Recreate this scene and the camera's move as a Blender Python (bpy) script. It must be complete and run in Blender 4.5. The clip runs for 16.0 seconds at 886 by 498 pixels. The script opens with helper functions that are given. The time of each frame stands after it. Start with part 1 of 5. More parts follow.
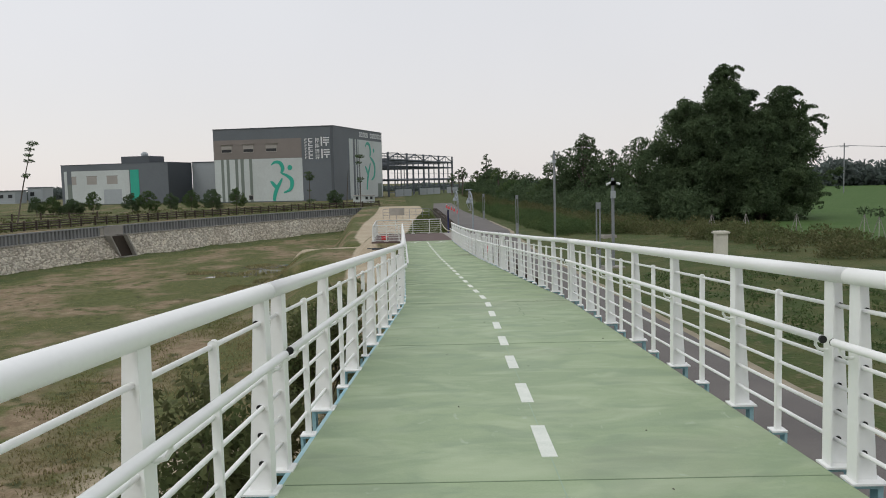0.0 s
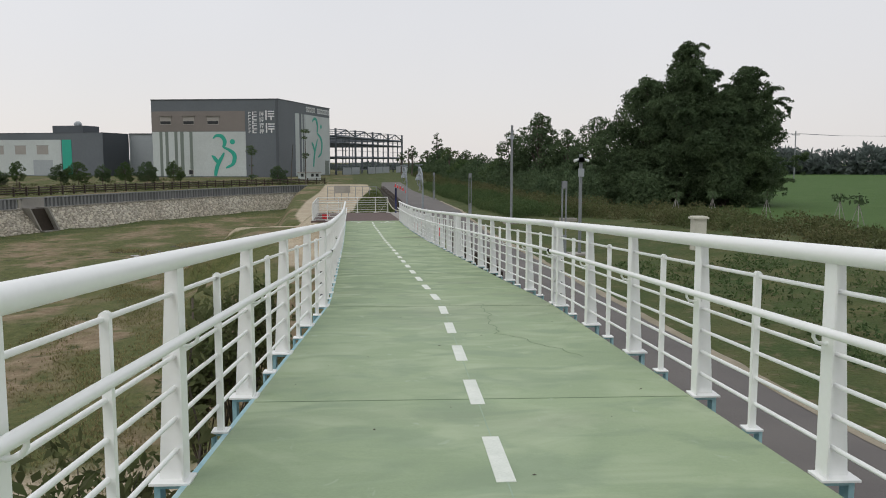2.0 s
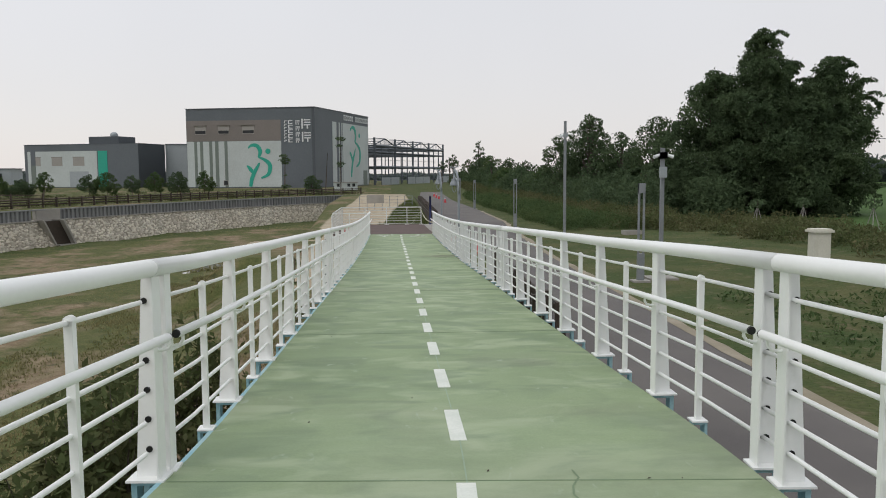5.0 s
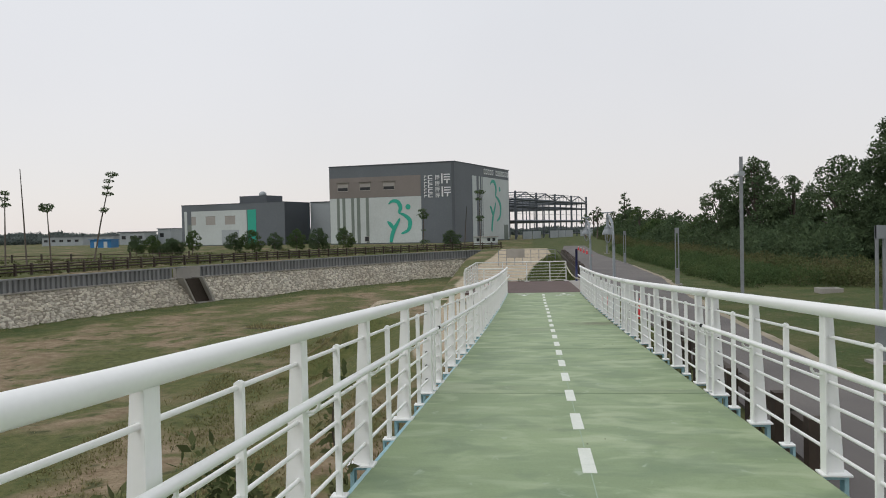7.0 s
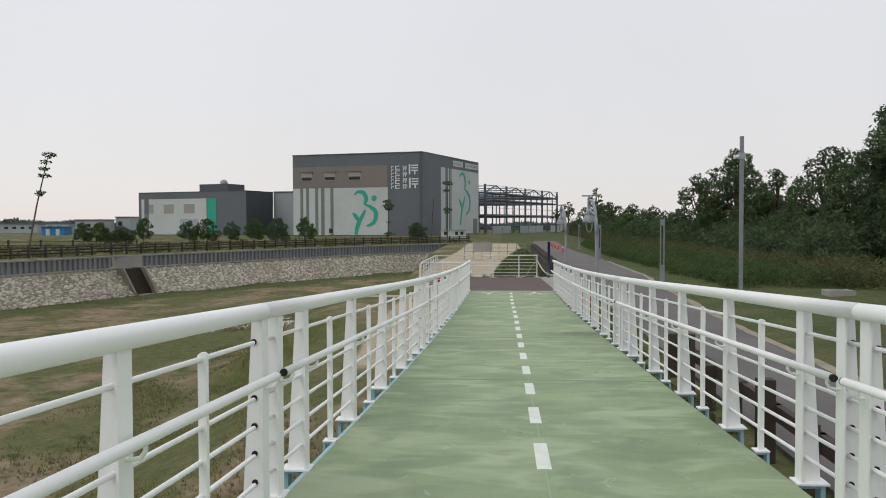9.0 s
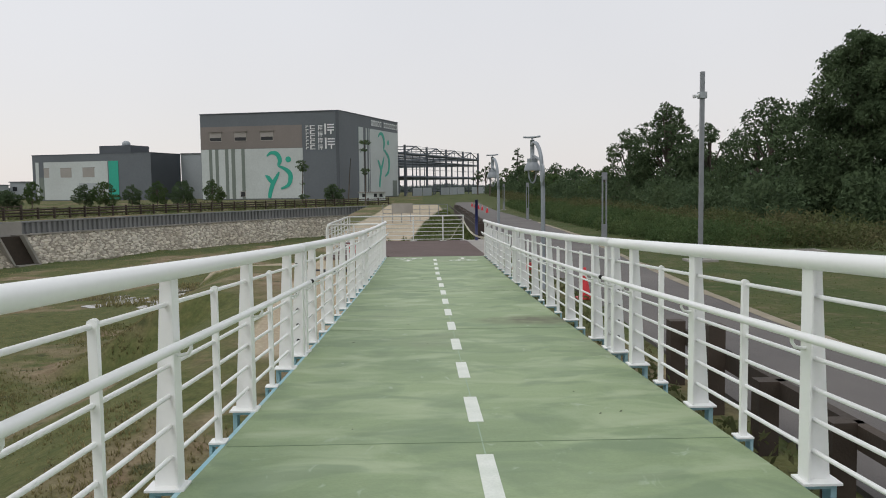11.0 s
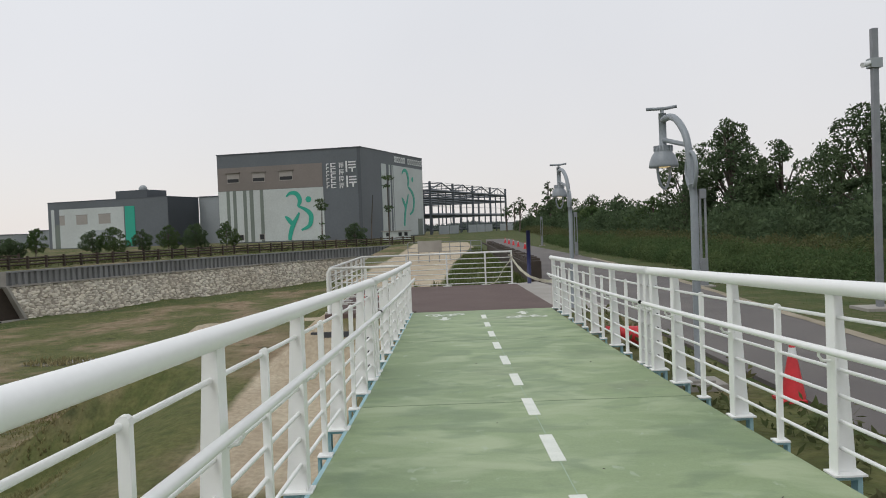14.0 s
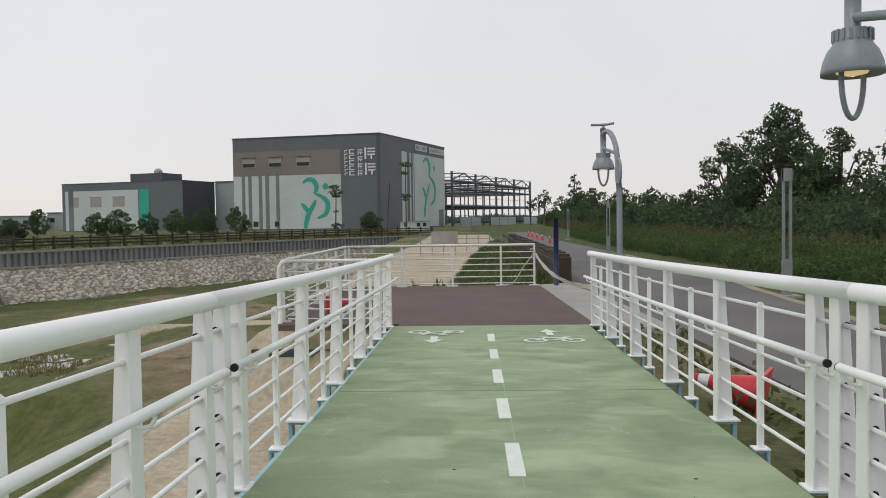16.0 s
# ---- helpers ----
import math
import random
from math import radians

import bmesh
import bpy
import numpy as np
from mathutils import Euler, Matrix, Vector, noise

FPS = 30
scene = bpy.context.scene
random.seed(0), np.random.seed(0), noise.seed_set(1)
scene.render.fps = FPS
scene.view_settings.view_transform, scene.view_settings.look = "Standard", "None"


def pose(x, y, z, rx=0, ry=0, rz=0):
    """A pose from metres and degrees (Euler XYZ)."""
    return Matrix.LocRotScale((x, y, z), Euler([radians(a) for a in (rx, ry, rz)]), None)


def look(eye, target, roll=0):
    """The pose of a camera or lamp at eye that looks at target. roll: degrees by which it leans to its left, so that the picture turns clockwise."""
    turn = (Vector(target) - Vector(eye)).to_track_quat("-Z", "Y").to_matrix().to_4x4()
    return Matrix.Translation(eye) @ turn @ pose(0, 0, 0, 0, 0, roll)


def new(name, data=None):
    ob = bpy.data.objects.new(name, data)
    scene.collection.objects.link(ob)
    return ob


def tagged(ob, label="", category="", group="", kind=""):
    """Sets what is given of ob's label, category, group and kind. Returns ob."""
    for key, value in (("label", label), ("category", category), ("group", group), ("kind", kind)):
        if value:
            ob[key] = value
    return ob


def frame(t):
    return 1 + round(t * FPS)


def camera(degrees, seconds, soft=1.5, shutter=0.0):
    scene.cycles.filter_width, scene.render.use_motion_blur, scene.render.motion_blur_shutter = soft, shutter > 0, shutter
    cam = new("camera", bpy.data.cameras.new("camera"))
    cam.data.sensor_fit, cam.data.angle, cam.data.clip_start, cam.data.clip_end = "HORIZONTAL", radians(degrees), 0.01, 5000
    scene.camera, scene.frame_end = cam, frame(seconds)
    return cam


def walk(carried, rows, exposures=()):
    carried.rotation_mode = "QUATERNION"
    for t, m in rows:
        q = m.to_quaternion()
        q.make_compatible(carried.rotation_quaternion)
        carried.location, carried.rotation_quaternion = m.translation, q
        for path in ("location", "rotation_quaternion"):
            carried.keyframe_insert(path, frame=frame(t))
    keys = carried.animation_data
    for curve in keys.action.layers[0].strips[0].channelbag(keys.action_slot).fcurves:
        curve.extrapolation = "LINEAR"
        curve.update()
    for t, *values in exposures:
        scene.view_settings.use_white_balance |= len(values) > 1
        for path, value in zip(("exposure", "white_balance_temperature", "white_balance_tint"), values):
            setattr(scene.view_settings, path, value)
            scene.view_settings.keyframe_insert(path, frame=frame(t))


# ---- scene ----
cam = camera(57.0, 16.0, soft=1.0)
PATH = [
    (0, (-1.923, -60.767, 4.397), (-1.822, -58.777, 4.232), -1.4),
    (0.5, (-1.814, -59.699, 4.294), (-1.587, -57.723, 4.087), 0.1),
    (1, (-1.724, -58.409, 4.198), (-1.409, -56.449, 3.961), 1.1),
    (1.5, (-1.635, -57.132, 4.111), (-1.34, -55.167, 3.879), -0.0),
    (2, (-1.524, -55.864, 4.024), (-1.298, -53.888, 3.811), -0.0),
    (2.5, (-1.377, -54.612, 3.952), (-1.2, -52.632, 3.736), -0.2),
    (3, (-1.183, -53.372, 3.865), (-1.03, -51.39, 3.644), -1.0),
    (3.2, (-1.107, -52.865, 3.821), (-0.968, -50.883, 3.592), -0.9),
    (5.3, (-0.443, -46.908, 3.536), (-0.329, -44.918, 3.367), -0.1),
    (5.5, (-0.414, -46.302, 3.515), (-0.354, -44.309, 3.358), -0.3),
    (6, (-0.397, -44.757, 3.441), (-0.448, -42.762, 3.305), -0.5),
    (6.5, (-0.415, -43.256, 3.356), (-0.552, -41.263, 3.253), -0.7),
    (7, (-0.441, -41.59, 3.288), (-0.663, -39.602, 3.241), -1.2),
    (7.5, (-0.462, -40.036, 3.188), (-0.73, -38.054, 3.195), -0.8),
    (8, (-0.444, -38.56, 3.094), (-0.732, -36.581, 3.098), -0.3),
    (8.5, (-0.397, -37.139, 3.011), (-0.645, -35.155, 2.991), -0.8),
    (9, (-0.316, -35.798, 2.925), (-0.465, -33.804, 2.864), -0.2),
    (9.2, (-0.297, -35.273, 2.892), (-0.42, -33.278, 2.818), -0.2),
    (11.3, (-0.372, -29.367, 2.565), (-0.323, -27.374, 2.411), -0.7),
    (11.5, (-0.373, -28.805, 2.569), (-0.336, -26.81, 2.427), -0.5),
    (12, (-0.338, -27.381, 2.506), (-0.299, -25.384, 2.391), -0.7),
    (12.5, (-0.357, -25.908, 2.436), (-0.271, -23.913, 2.319), -0.1),
    (13, (-0.502, -24.403, 2.371), (-0.392, -22.409, 2.259), -1.2),
    (13.5, (-0.667, -22.829, 2.297), (-0.602, -20.831, 2.214), -1.0),
    (14, (-0.762, -21.155, 2.211), (-0.78, -19.155, 2.156), -2.2),
    (14.5, (-0.782, -19.572, 2.113), (-0.836, -17.574, 2.036), -2.1),
    (15, (-0.659, -18.034, 2.049), (-0.748, -16.04, 1.932), -0.2),
    (15.5, (-0.44, -16.518, 1.995), (-0.536, -14.524, 1.88), -0.0),
    (16, (-0.294, -15.023, 1.963), (-0.369, -13.026, 1.891), -0.8),
]
walk(cam, [(t, look(eye, target, roll)) for t, eye, target, roll in PATH])

# ---- light: a bright overcast afternoon ----
world = bpy.data.worlds.new("overcast_sky")
scene.world = world
world.use_nodes = True
wn, wl = world.node_tree.nodes, world.node_tree.links
bg = wn["Background"]
sky = wn.new("ShaderNodeTexSky")
sky.sky_type = "NISHITA"
sky.sun_disc = False
sky.sun_elevation, sky.sun_rotation = radians(48), radians(-35)
tc = wn.new("ShaderNodeTexCoord")
sep = wn.new("ShaderNodeSeparateXYZ")
wl.new(tc.outputs["Generated"], sep.inputs[0])
ramp = wn.new("ShaderNodeValToRGB")
ramp.color_ramp.elements[0].position, ramp.color_ramp.elements[0].color = 0.0, (0.70, 0.672, 0.675, 1)
ramp.color_ramp.elements[1].position, ramp.color_ramp.elements[1].color = 0.45, (0.705, 0.728, 0.757, 1)
wl.new(sep.outputs["Z"], ramp.inputs[0])
cloud = wn.new("ShaderNodeTexNoise")
cloud.inputs["Scale"].default_value, cloud.inputs["Detail"].default_value = 2.2, 4.0
wl.new(tc.outputs["Generated"], cloud.inputs["Vector"])
cr = wn.new("ShaderNodeMapRange")
cr.inputs["To Min"].default_value, cr.inputs["To Max"].default_value = 0.93, 1.07
wl.new(cloud.outputs["Fac"], cr.inputs["Value"])
mul = wn.new("ShaderNodeMixRGB")
mul.blend_type, mul.inputs[0].default_value = "MULTIPLY", 1.0
wl.new(ramp.outputs[0], mul.inputs[1])
wl.new(cr.outputs[0], mul.inputs[2])
addsky = wn.new("ShaderNodeMixRGB")
addsky.blend_type, addsky.inputs[0].default_value = "ADD", 0.012
wl.new(mul.outputs[0], addsky.inputs[1])
wl.new(sky.outputs[0], addsky.inputs[2])
wl.new(addsky.outputs[0], bg.inputs["Color"])
bg.inputs["Strength"].default_value = 1.0
sun_data = bpy.data.lights.new("sun", "SUN")
sun_data.energy, sun_data.angle, sun_data.color = 0.9, radians(30), (1.0, 0.97, 0.92)
sun = new("sun", sun_data)
sun.matrix_world = look((-30, -20, 60), (0, 10, 0))


# ---- materials ----
def material(name, color, rough=0.6, second=None, scale=4.0, fine=40.0, mix=0.5, bump=0.1, bump_scale=60.0, metal=0.0,
             rand=0.0, island=0.0, soft=0.35, stretch=(1, 1, 1), trans=0.0, ior=1.45, grain=0.14):
    m = bpy.data.materials.new(name)
    m.use_nodes = True
    n, l = m.node_tree.nodes, m.node_tree.links
    b = n["Principled BSDF"]
    b.inputs["Roughness"].default_value, b.inputs["Metallic"].default_value, b.inputs["IOR"].default_value = rough, metal, ior
    b.inputs["Transmission Weight"].default_value = trans
    co = n.new("ShaderNodeTexCoord")
    mp = n.new("ShaderNodeMapping")
    mp.inputs["Scale"].default_value = stretch
    l.new(co.outputs["Object"], mp.inputs["Vector"])
    big, small = n.new("ShaderNodeTexNoise"), n.new("ShaderNodeTexNoise")
    big.inputs["Scale"].default_value, small.inputs["Scale"].default_value = scale, fine
    big.inputs["Detail"].default_value, small.inputs["Detail"].default_value = 5.0, 3.0
    l.new(mp.outputs[0], big.inputs["Vector"])
    l.new(mp.outputs[0], small.inputs["Vector"])
    r1 = n.new("ShaderNodeMapRange")
    r1.inputs["From Min"].default_value, r1.inputs["From Max"].default_value = 0.5 - soft / 2, 0.5 + soft / 2
    r1.inputs["To Max"].default_value = mix
    l.new(big.outputs["Fac"], r1.inputs["Value"])
    c2 = second or tuple(v * 0.7 for v in color)
    mx = n.new("ShaderNodeMixRGB")
    mx.inputs[1].default_value, mx.inputs[2].default_value = (*color, 1), (*c2, 1)
    l.new(r1.outputs[0], mx.inputs[0])
    r2 = n.new("ShaderNodeMapRange")
    r2.inputs["To Min"].default_value, r2.inputs["To Max"].default_value = 1 - grain, 1 + grain
    l.new(small.outputs["Fac"], r2.inputs["Value"])
    mm = n.new("ShaderNodeMixRGB")
    mm.blend_type, mm.inputs[0].default_value = "MULTIPLY", 1.0
    l.new(mx.outputs[0], mm.inputs[1])
    l.new(r2.outputs[0], mm.inputs[2])
    last = mm.outputs[0]
    for amount, node, sock in ((rand, "ShaderNodeObjectInfo", "Random"), (island, "ShaderNodeNewGeometry", "Random Per Island")):
        if amount:
            oi = n.new(node)
            r3 = n.new("ShaderNodeMapRange")
            r3.inputs["To Min"].default_value, r3.inputs["To Max"].default_value = 1 - amount, 1 + amount
            l.new(oi.outputs[sock], r3.inputs["Value"])
            m3 = n.new("ShaderNodeMixRGB")
            m3.blend_type, m3.inputs[0].default_value = "MULTIPLY", 1.0
            l.new(last, m3.inputs[1])
            l.new(r3.outputs[0], m3.inputs[2])
            last = m3.outputs[0]
    l.new(last, b.inputs["Base Color"])
    if bump:
        bn, bt = n.new("ShaderNodeBump"), n.new("ShaderNodeTexNoise")
        bt.inputs["Scale"].default_value, bt.inputs["Detail"].default_value = bump_scale, 4.0
        bn.inputs["Strength"].default_value, bn.inputs["Distance"].default_value = bump, 0.02
        l.new(mp.outputs[0], bt.inputs["Vector"])
        l.new(bt.outputs["Fac"], bn.inputs["Height"])
        l.new(bn.outputs[0], b.inputs["Normal"])
    return m


M_WHITE = material("white_enamel", (0.86, 0.865, 0.855), 0.34, (0.77, 0.78, 0.76), 1.3, 30, 0.4, 0, 25, grain=0.03)
M_WHITE_OLD = material("weathered_white_paint", (0.72, 0.73, 0.71), 0.45, (0.55, 0.55, 0.50), 2.0, 25, 0.6, 0.06, 30)
M_BLUE_STEEL = material("pale_blue_steel_paint", (0.24, 0.47, 0.55), 0.5, (0.40, 0.55, 0.57), 2.5, 30, 0.8, 0.1, 30)
# girder teal is darkened: the shade under the deck is in the colour
M_SHADED_TEAL = material("shaded_teal_girder_paint", (0.07, 0.13, 0.15), 0.6, (0.10, 0.09, 0.07), 1.5, 20, 0.6, 0.1, 20)
M_RUBBER = material("black_plastic", (0.012, 0.012, 0.012), 0.5, None, 5, 30, 0.3, 0)
M_LINE = material("road_marking_white", (0.74, 0.76, 0.70), 0.6, (0.55, 0.60, 0.52), 5, 60, 0.5, 0.12, 90)
M_ASPHALT = material("worn_asphalt", (0.105, 0.095, 0.092), 0.85, (0.16, 0.145, 0.135), 0.35, 60, 0.8, 0.3, 120)
M_VERGE = material("sandy_verge", (0.33, 0.285, 0.22), 0.95, (0.22, 0.19, 0.13), 0.9, 20, 0.9, 0.3, 40)
M_MAROON = material("maroon_paving", (0.095, 0.062, 0.056), 0.8, (0.125, 0.088, 0.078), 0.6, 70, 0.8, 0.25, 110)
M_CONC = material("pale_concrete", (0.36, 0.34, 0.31), 0.85, (0.25, 0.235, 0.21), 0.7, 25, 0.7, 0.2, 50)
M_STONEBED = material("mortared_rubble", (0.32, 0.285, 0.235), 0.9, (0.23, 0.20, 0.16), 0.6, 8, 0.8, 0.5, 10)
M_STONE = material("river_stone", (0.56, 0.52, 0.44), 0.9, (0.42, 0.37, 0.295), 0.25, 9, 0.8, 0.4, 14, island=0.28)
M_PILE = material("grey_sheet_pile", (0.235, 0.24, 0.245), 0.6, (0.18, 0.18, 0.178), 0.8, 12, 0.7, 0.1, 20, rand=0.12)
# near-black colour that stands in for shade in a recess
M_RECESS_SHADE = material("painted_recess_shade", (0.06, 0.065, 0.075), 0.7, None, 1, 10, 0.5, 0.1, 20)
M_WOOD = material("brown_stained_timber", (0.058, 0.042, 0.031), 0.75, (0.038, 0.029, 0.023), 3, 25, 0.7, 0.25, 40, rand=0.2)
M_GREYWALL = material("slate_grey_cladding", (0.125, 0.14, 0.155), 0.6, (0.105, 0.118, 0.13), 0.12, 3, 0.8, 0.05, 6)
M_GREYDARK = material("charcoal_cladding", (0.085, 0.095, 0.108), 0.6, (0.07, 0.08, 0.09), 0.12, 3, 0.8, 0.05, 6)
M_LIGHTWALL = material("light_grey_cladding", (0.34, 0.37, 0.385), 0.6, (0.29, 0.315, 0.33), 0.12, 3, 0.8, 0.05, 6)
M_PANEL = material("off_white_panel", (0.50, 0.54, 0.53), 0.6, (0.43, 0.46, 0.45), 0.15, 3, 0.8, 0.05, 6)
M_CREAM = material("cream_painted_concrete", (0.62, 0.60, 0.52), 0.7, (0.50, 0.48, 0.41), 2.0, 20, 0.6, 0.1, 30)
M_TAUPE = material("taupe_cladding", (0.205, 0.18, 0.165), 0.6, (0.175, 0.155, 0.14), 0.2, 4, 0.8, 0.05, 6)
M_STRIPE = material("sage_stripe", (0.17, 0.20, 0.175), 0.6, None, 0.3, 4, 0.3, 0)
M_LOGO = material("teal_green_paint", (0.025, 0.36, 0.26), 0.5, (0.03, 0.30, 0.22), 0.3, 4, 0.6, 0)
M_SIGN = material("white_sign_letters", (0.72, 0.74, 0.74), 0.5, None, 0.5, 4, 0.2, 0)
M_SHUTTER = material("beige_shutter", (0.33, 0.31, 0.285), 0.6, None, 0.5, 6, 0.3, 0.05, 10)
M_DARKGLASS = material("dark_opening", (0.02, 0.022, 0.025), 0.3, None, 1, 5, 0.3, 0)
M_FRAME = material("steel_frame_paint", (0.10, 0.115, 0.135), 0.55, (0.08, 0.09, 0.10), 0.3, 4, 0.6, 0)
M_GALV = material("galvanised_steel", (0.27, 0.285, 0.30), 0.5, (0.20, 0.21, 0.225), 3, 30, 0.7, 0.05, 30, metal=0.35)
M_LAMPGREY = material("grey_lamp_paint", (0.25, 0.275, 0.30), 0.4, (0.20, 0.22, 0.24), 3, 30, 0.6, 0.04, 30)
M_CONE = material("red_cone_plastic", (0.62, 0.035, 0.045), 0.4, (0.45, 0.03, 0.035), 4, 30, 0.6, 0.05, 20)
M_ORANGE = material("orange_plastic", (0.55, 0.09, 0.04), 0.5, None, 3, 20, 0.3, 0)
M_NAVY = material("dark_blue_paint", (0.015, 0.022, 0.10), 0.4, (0.02, 0.02, 0.05), 3, 30, 0.6, 0.03, 20)
M_TAPE = material("cream_ribbon", (0.58, 0.56, 0.44), 0.6, None, 4, 20, 0.4, 0.05, 20)
M_BARK = material("grey_brown_bark", (0.105, 0.085, 0.068), 0.9, (0.06, 0.05, 0.04), 2.5, 20, 0.8, 0.5, 25)
M_LEAF_DARK = material("dark_leaves", (0.075, 0.112, 0.06), 0.8, (0.105, 0.145, 0.072), 0.35, 3, 0.9, 0, island=0.3)
M_LEAF_MID = material("green_leaves", (0.069, 0.1125, 0.045), 0.8, (0.108, 0.1425, 0.057), 0.4, 3, 0.9, 0, island=0.3)
M_LEAF_OLIVE = material("olive_scrub_leaves", (0.0924, 0.1204, 0.0476), 0.8, (0.147, 0.1344, 0.07), 0.5, 3, 0.9, 0, island=0.3)
# far leaves: distance haze is mixed into the colour, paler and bluer
M_LEAF_HAZED = material("far_foliage_haze_tint", (0.12, 0.148, 0.135), 0.8, (0.15, 0.175, 0.165), 0.08, 1, 0.9, 0, island=0.3)
M_GRASS = material("lawn_blades", (0.085, 0.125, 0.04125), 0.9, (0.1438, 0.1562, 0.0625), 0.4, 3, 0.9, 0, island=0.4)
M_DRYGRASS = material("dry_river_grass", (0.1958, 0.1958, 0.0837), 0.9, (0.3105, 0.2565, 0.1418), 0.12, 2, 0.9, 0, island=0.3)
M_DARKGREEN = material("dark_green_joint", (0.19, 0.262, 0.155), 0.8, None, 3, 20, 0.4, 0)
M_PALELINE = material("pale_green_line", (0.32, 0.42, 0.30), 0.7, None, 2, 20, 0.5, 0)
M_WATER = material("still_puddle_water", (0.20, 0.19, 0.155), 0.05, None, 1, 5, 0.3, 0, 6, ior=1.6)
M_BLUESHED = material("blue_sheet_metal", (0.03, 0.17, 0.38), 0.5, None, 0.5, 5, 0.4, 0)
M_GLOW = bpy.data.materials.new("warm_lamp_glow")
M_GLOW.use_nodes = True
M_GLOW.node_tree.nodes["Principled BSDF"].inputs["Base Color"].default_value = (0.9, 0.75, 0.5, 1)
M_GLOW.node_tree.nodes["Principled BSDF"].inputs["Emission Color"].default_value = (1.0, 0.70, 0.34, 1)
M_GLOW.node_tree.nodes["Principled BSDF"].inputs["Emission Strength"].default_value = 0.45


def deck_material():
    """Green coating, brushed on in long strokes across the way, stained and worn."""
    m = material("green_deck_coating", (0.268, 0.345, 0.185), 0.62, (0.205, 0.277, 0.145), 0.55, 45, 0.9, 0.12, 70, soft=0.25)
    n, l = m.node_tree.nodes, m.node_tree.links
    b = n["Principled BSDF"]
    src = b.inputs["Base Color"].links[0].from_socket
    co = n.new("ShaderNodeTexCoord")
    for stretch, scale, lo, hi, col, amt in (((0.75, 1.1, 1), 1.5, 0.48, 0.66, (0.395, 0.462, 0.292), 0.7),
                                             ((0.85, 1.2, 1), 1.5, 0.49, 0.63, (0.155, 0.222, 0.125), 0.62),
                                             ((1, 1, 1), 0.35, 0.56, 0.70, (0.23, 0.235, 0.17), 0.35),
                                             ((0.8, 2.6, 1), 2.6, 0.50, 0.70, (0.37, 0.45, 0.28), 0.14),
                                             ((0.9, 2.9, 1), 3.4, 0.52, 0.72, (0.17, 0.24, 0.135), 0.12),
                                             ((1.0, 0.5, 1), 7.0, 0.66, 0.74, (0.40, 0.47, 0.36), 0.5)):
        mp, tx, mr, mx = n.new("ShaderNodeMapping"), n.new("ShaderNodeTexNoise"), n.new("ShaderNodeMapRange"), n.new("ShaderNodeMixRGB")
        mp.inputs["Scale"].default_value = stretch
        tx.inputs["Scale"].default_value, tx.inputs["Detail"].default_value, tx.inputs["Distortion"].default_value = scale, 8.0, 0.7
        mr.inputs["From Min"].default_value, mr.inputs["From Max"].default_value, mr.inputs["To Max"].default_value = lo, hi, amt
        mx.inputs[2].default_value = (*col, 1)
        l.new(co.outputs["Object"], mp.inputs["Vector"])
        l.new(mp.outputs[0], tx.inputs["Vector"])
        l.new(tx.outputs["Fac"], mr.inputs["Value"])
        l.new(mr.outputs[0], mx.inputs[0])
        l.new(src, mx.inputs[1])
        src = mx.outputs[0]
    # the coating of the upper ramp comes from a paler batch
    sx, nz, ad, mr, mx = n.new("ShaderNodeSeparateXYZ"), n.new("ShaderNodeTexNoise"), n.new("ShaderNodeMath"), n.new("ShaderNodeMapRange"), n.new("ShaderNodeMixRGB")
    l.new(co.outputs["Object"], sx.inputs[0])
    l.new(co.outputs["Object"], nz.inputs["Vector"])
    nz.inputs["Scale"].default_value = 0.5
    ad.operation = "MULTIPLY_ADD"
    ad.inputs[1].default_value = 6.0
    l.new(nz.outputs["Fac"], ad.inputs[0])
    l.new(sx.outputs["Y"], ad.inputs[2])
    mr.inputs["From Min"].default_value, mr.inputs["From Max"].default_value, mr.inputs["To Min"].default_value, mr.inputs["To Max"].default_value = -43.0, -36.0, 0.2, 0.0
    l.new(ad.outputs[0], mr.inputs["Value"])
    l.new(mr.outputs[0], mx.inputs[0])
    l.new(src, mx.inputs[1])
    mx.inputs[2].default_value = (0.43, 0.52, 0.38, 1)
    src = mx.outputs[0]
    # a brown smear of dried mud
    mp, gr, tx, mu, mx = n.new("ShaderNodeMapping"), n.new("ShaderNodeTexGradient"), n.new("ShaderNodeTexNoise"), n.new("ShaderNodeMath"), n.new("ShaderNodeMixRGB")
    mp.inputs["Scale"].default_value = (0.72, 1.25, 0.3)
    mp.inputs["Location"].default_value = (-0.72 * 1.42, -1.25 * -17.5, -0.3 * 0.47)
    mp.inputs["Rotation"].default_value = (0, 0, 0)
    gr.gradient_type = "SPHERICAL"
    tx.inputs["Scale"].default_value, tx.inputs["Detail"].default_value = 4.0, 7.0
    mu.operation = "MULTIPLY"
    mr = n.new("ShaderNodeMapRange")
    mr.inputs["From Min"].default_value, mr.inputs["From Max"].default_value, mr.inputs["To Max"].default_value = 0.05, 0.42, 0.75
    mx.inputs[2].default_value = (0.085, 0.066, 0.042, 1)
    l.new(co.outputs["Object"], mp.inputs["Vector"])
    l.new(co.outputs["Object"], tx.inputs["Vector"])
    l.new(mp.outputs[0], gr.inputs["Vector"])
    l.new(gr.outputs["Fac"], mu.inputs[0])
    l.new(tx.outputs["Fac"], mu.inputs[1])
    l.new(mu.outputs[0], mr.inputs["Value"])
    l.new(mr.outputs[0], mx.inputs[0])
    l.new(src, mx.inputs[1])
    l.new(mx.outputs[0], b.inputs["Base Color"])
    return m


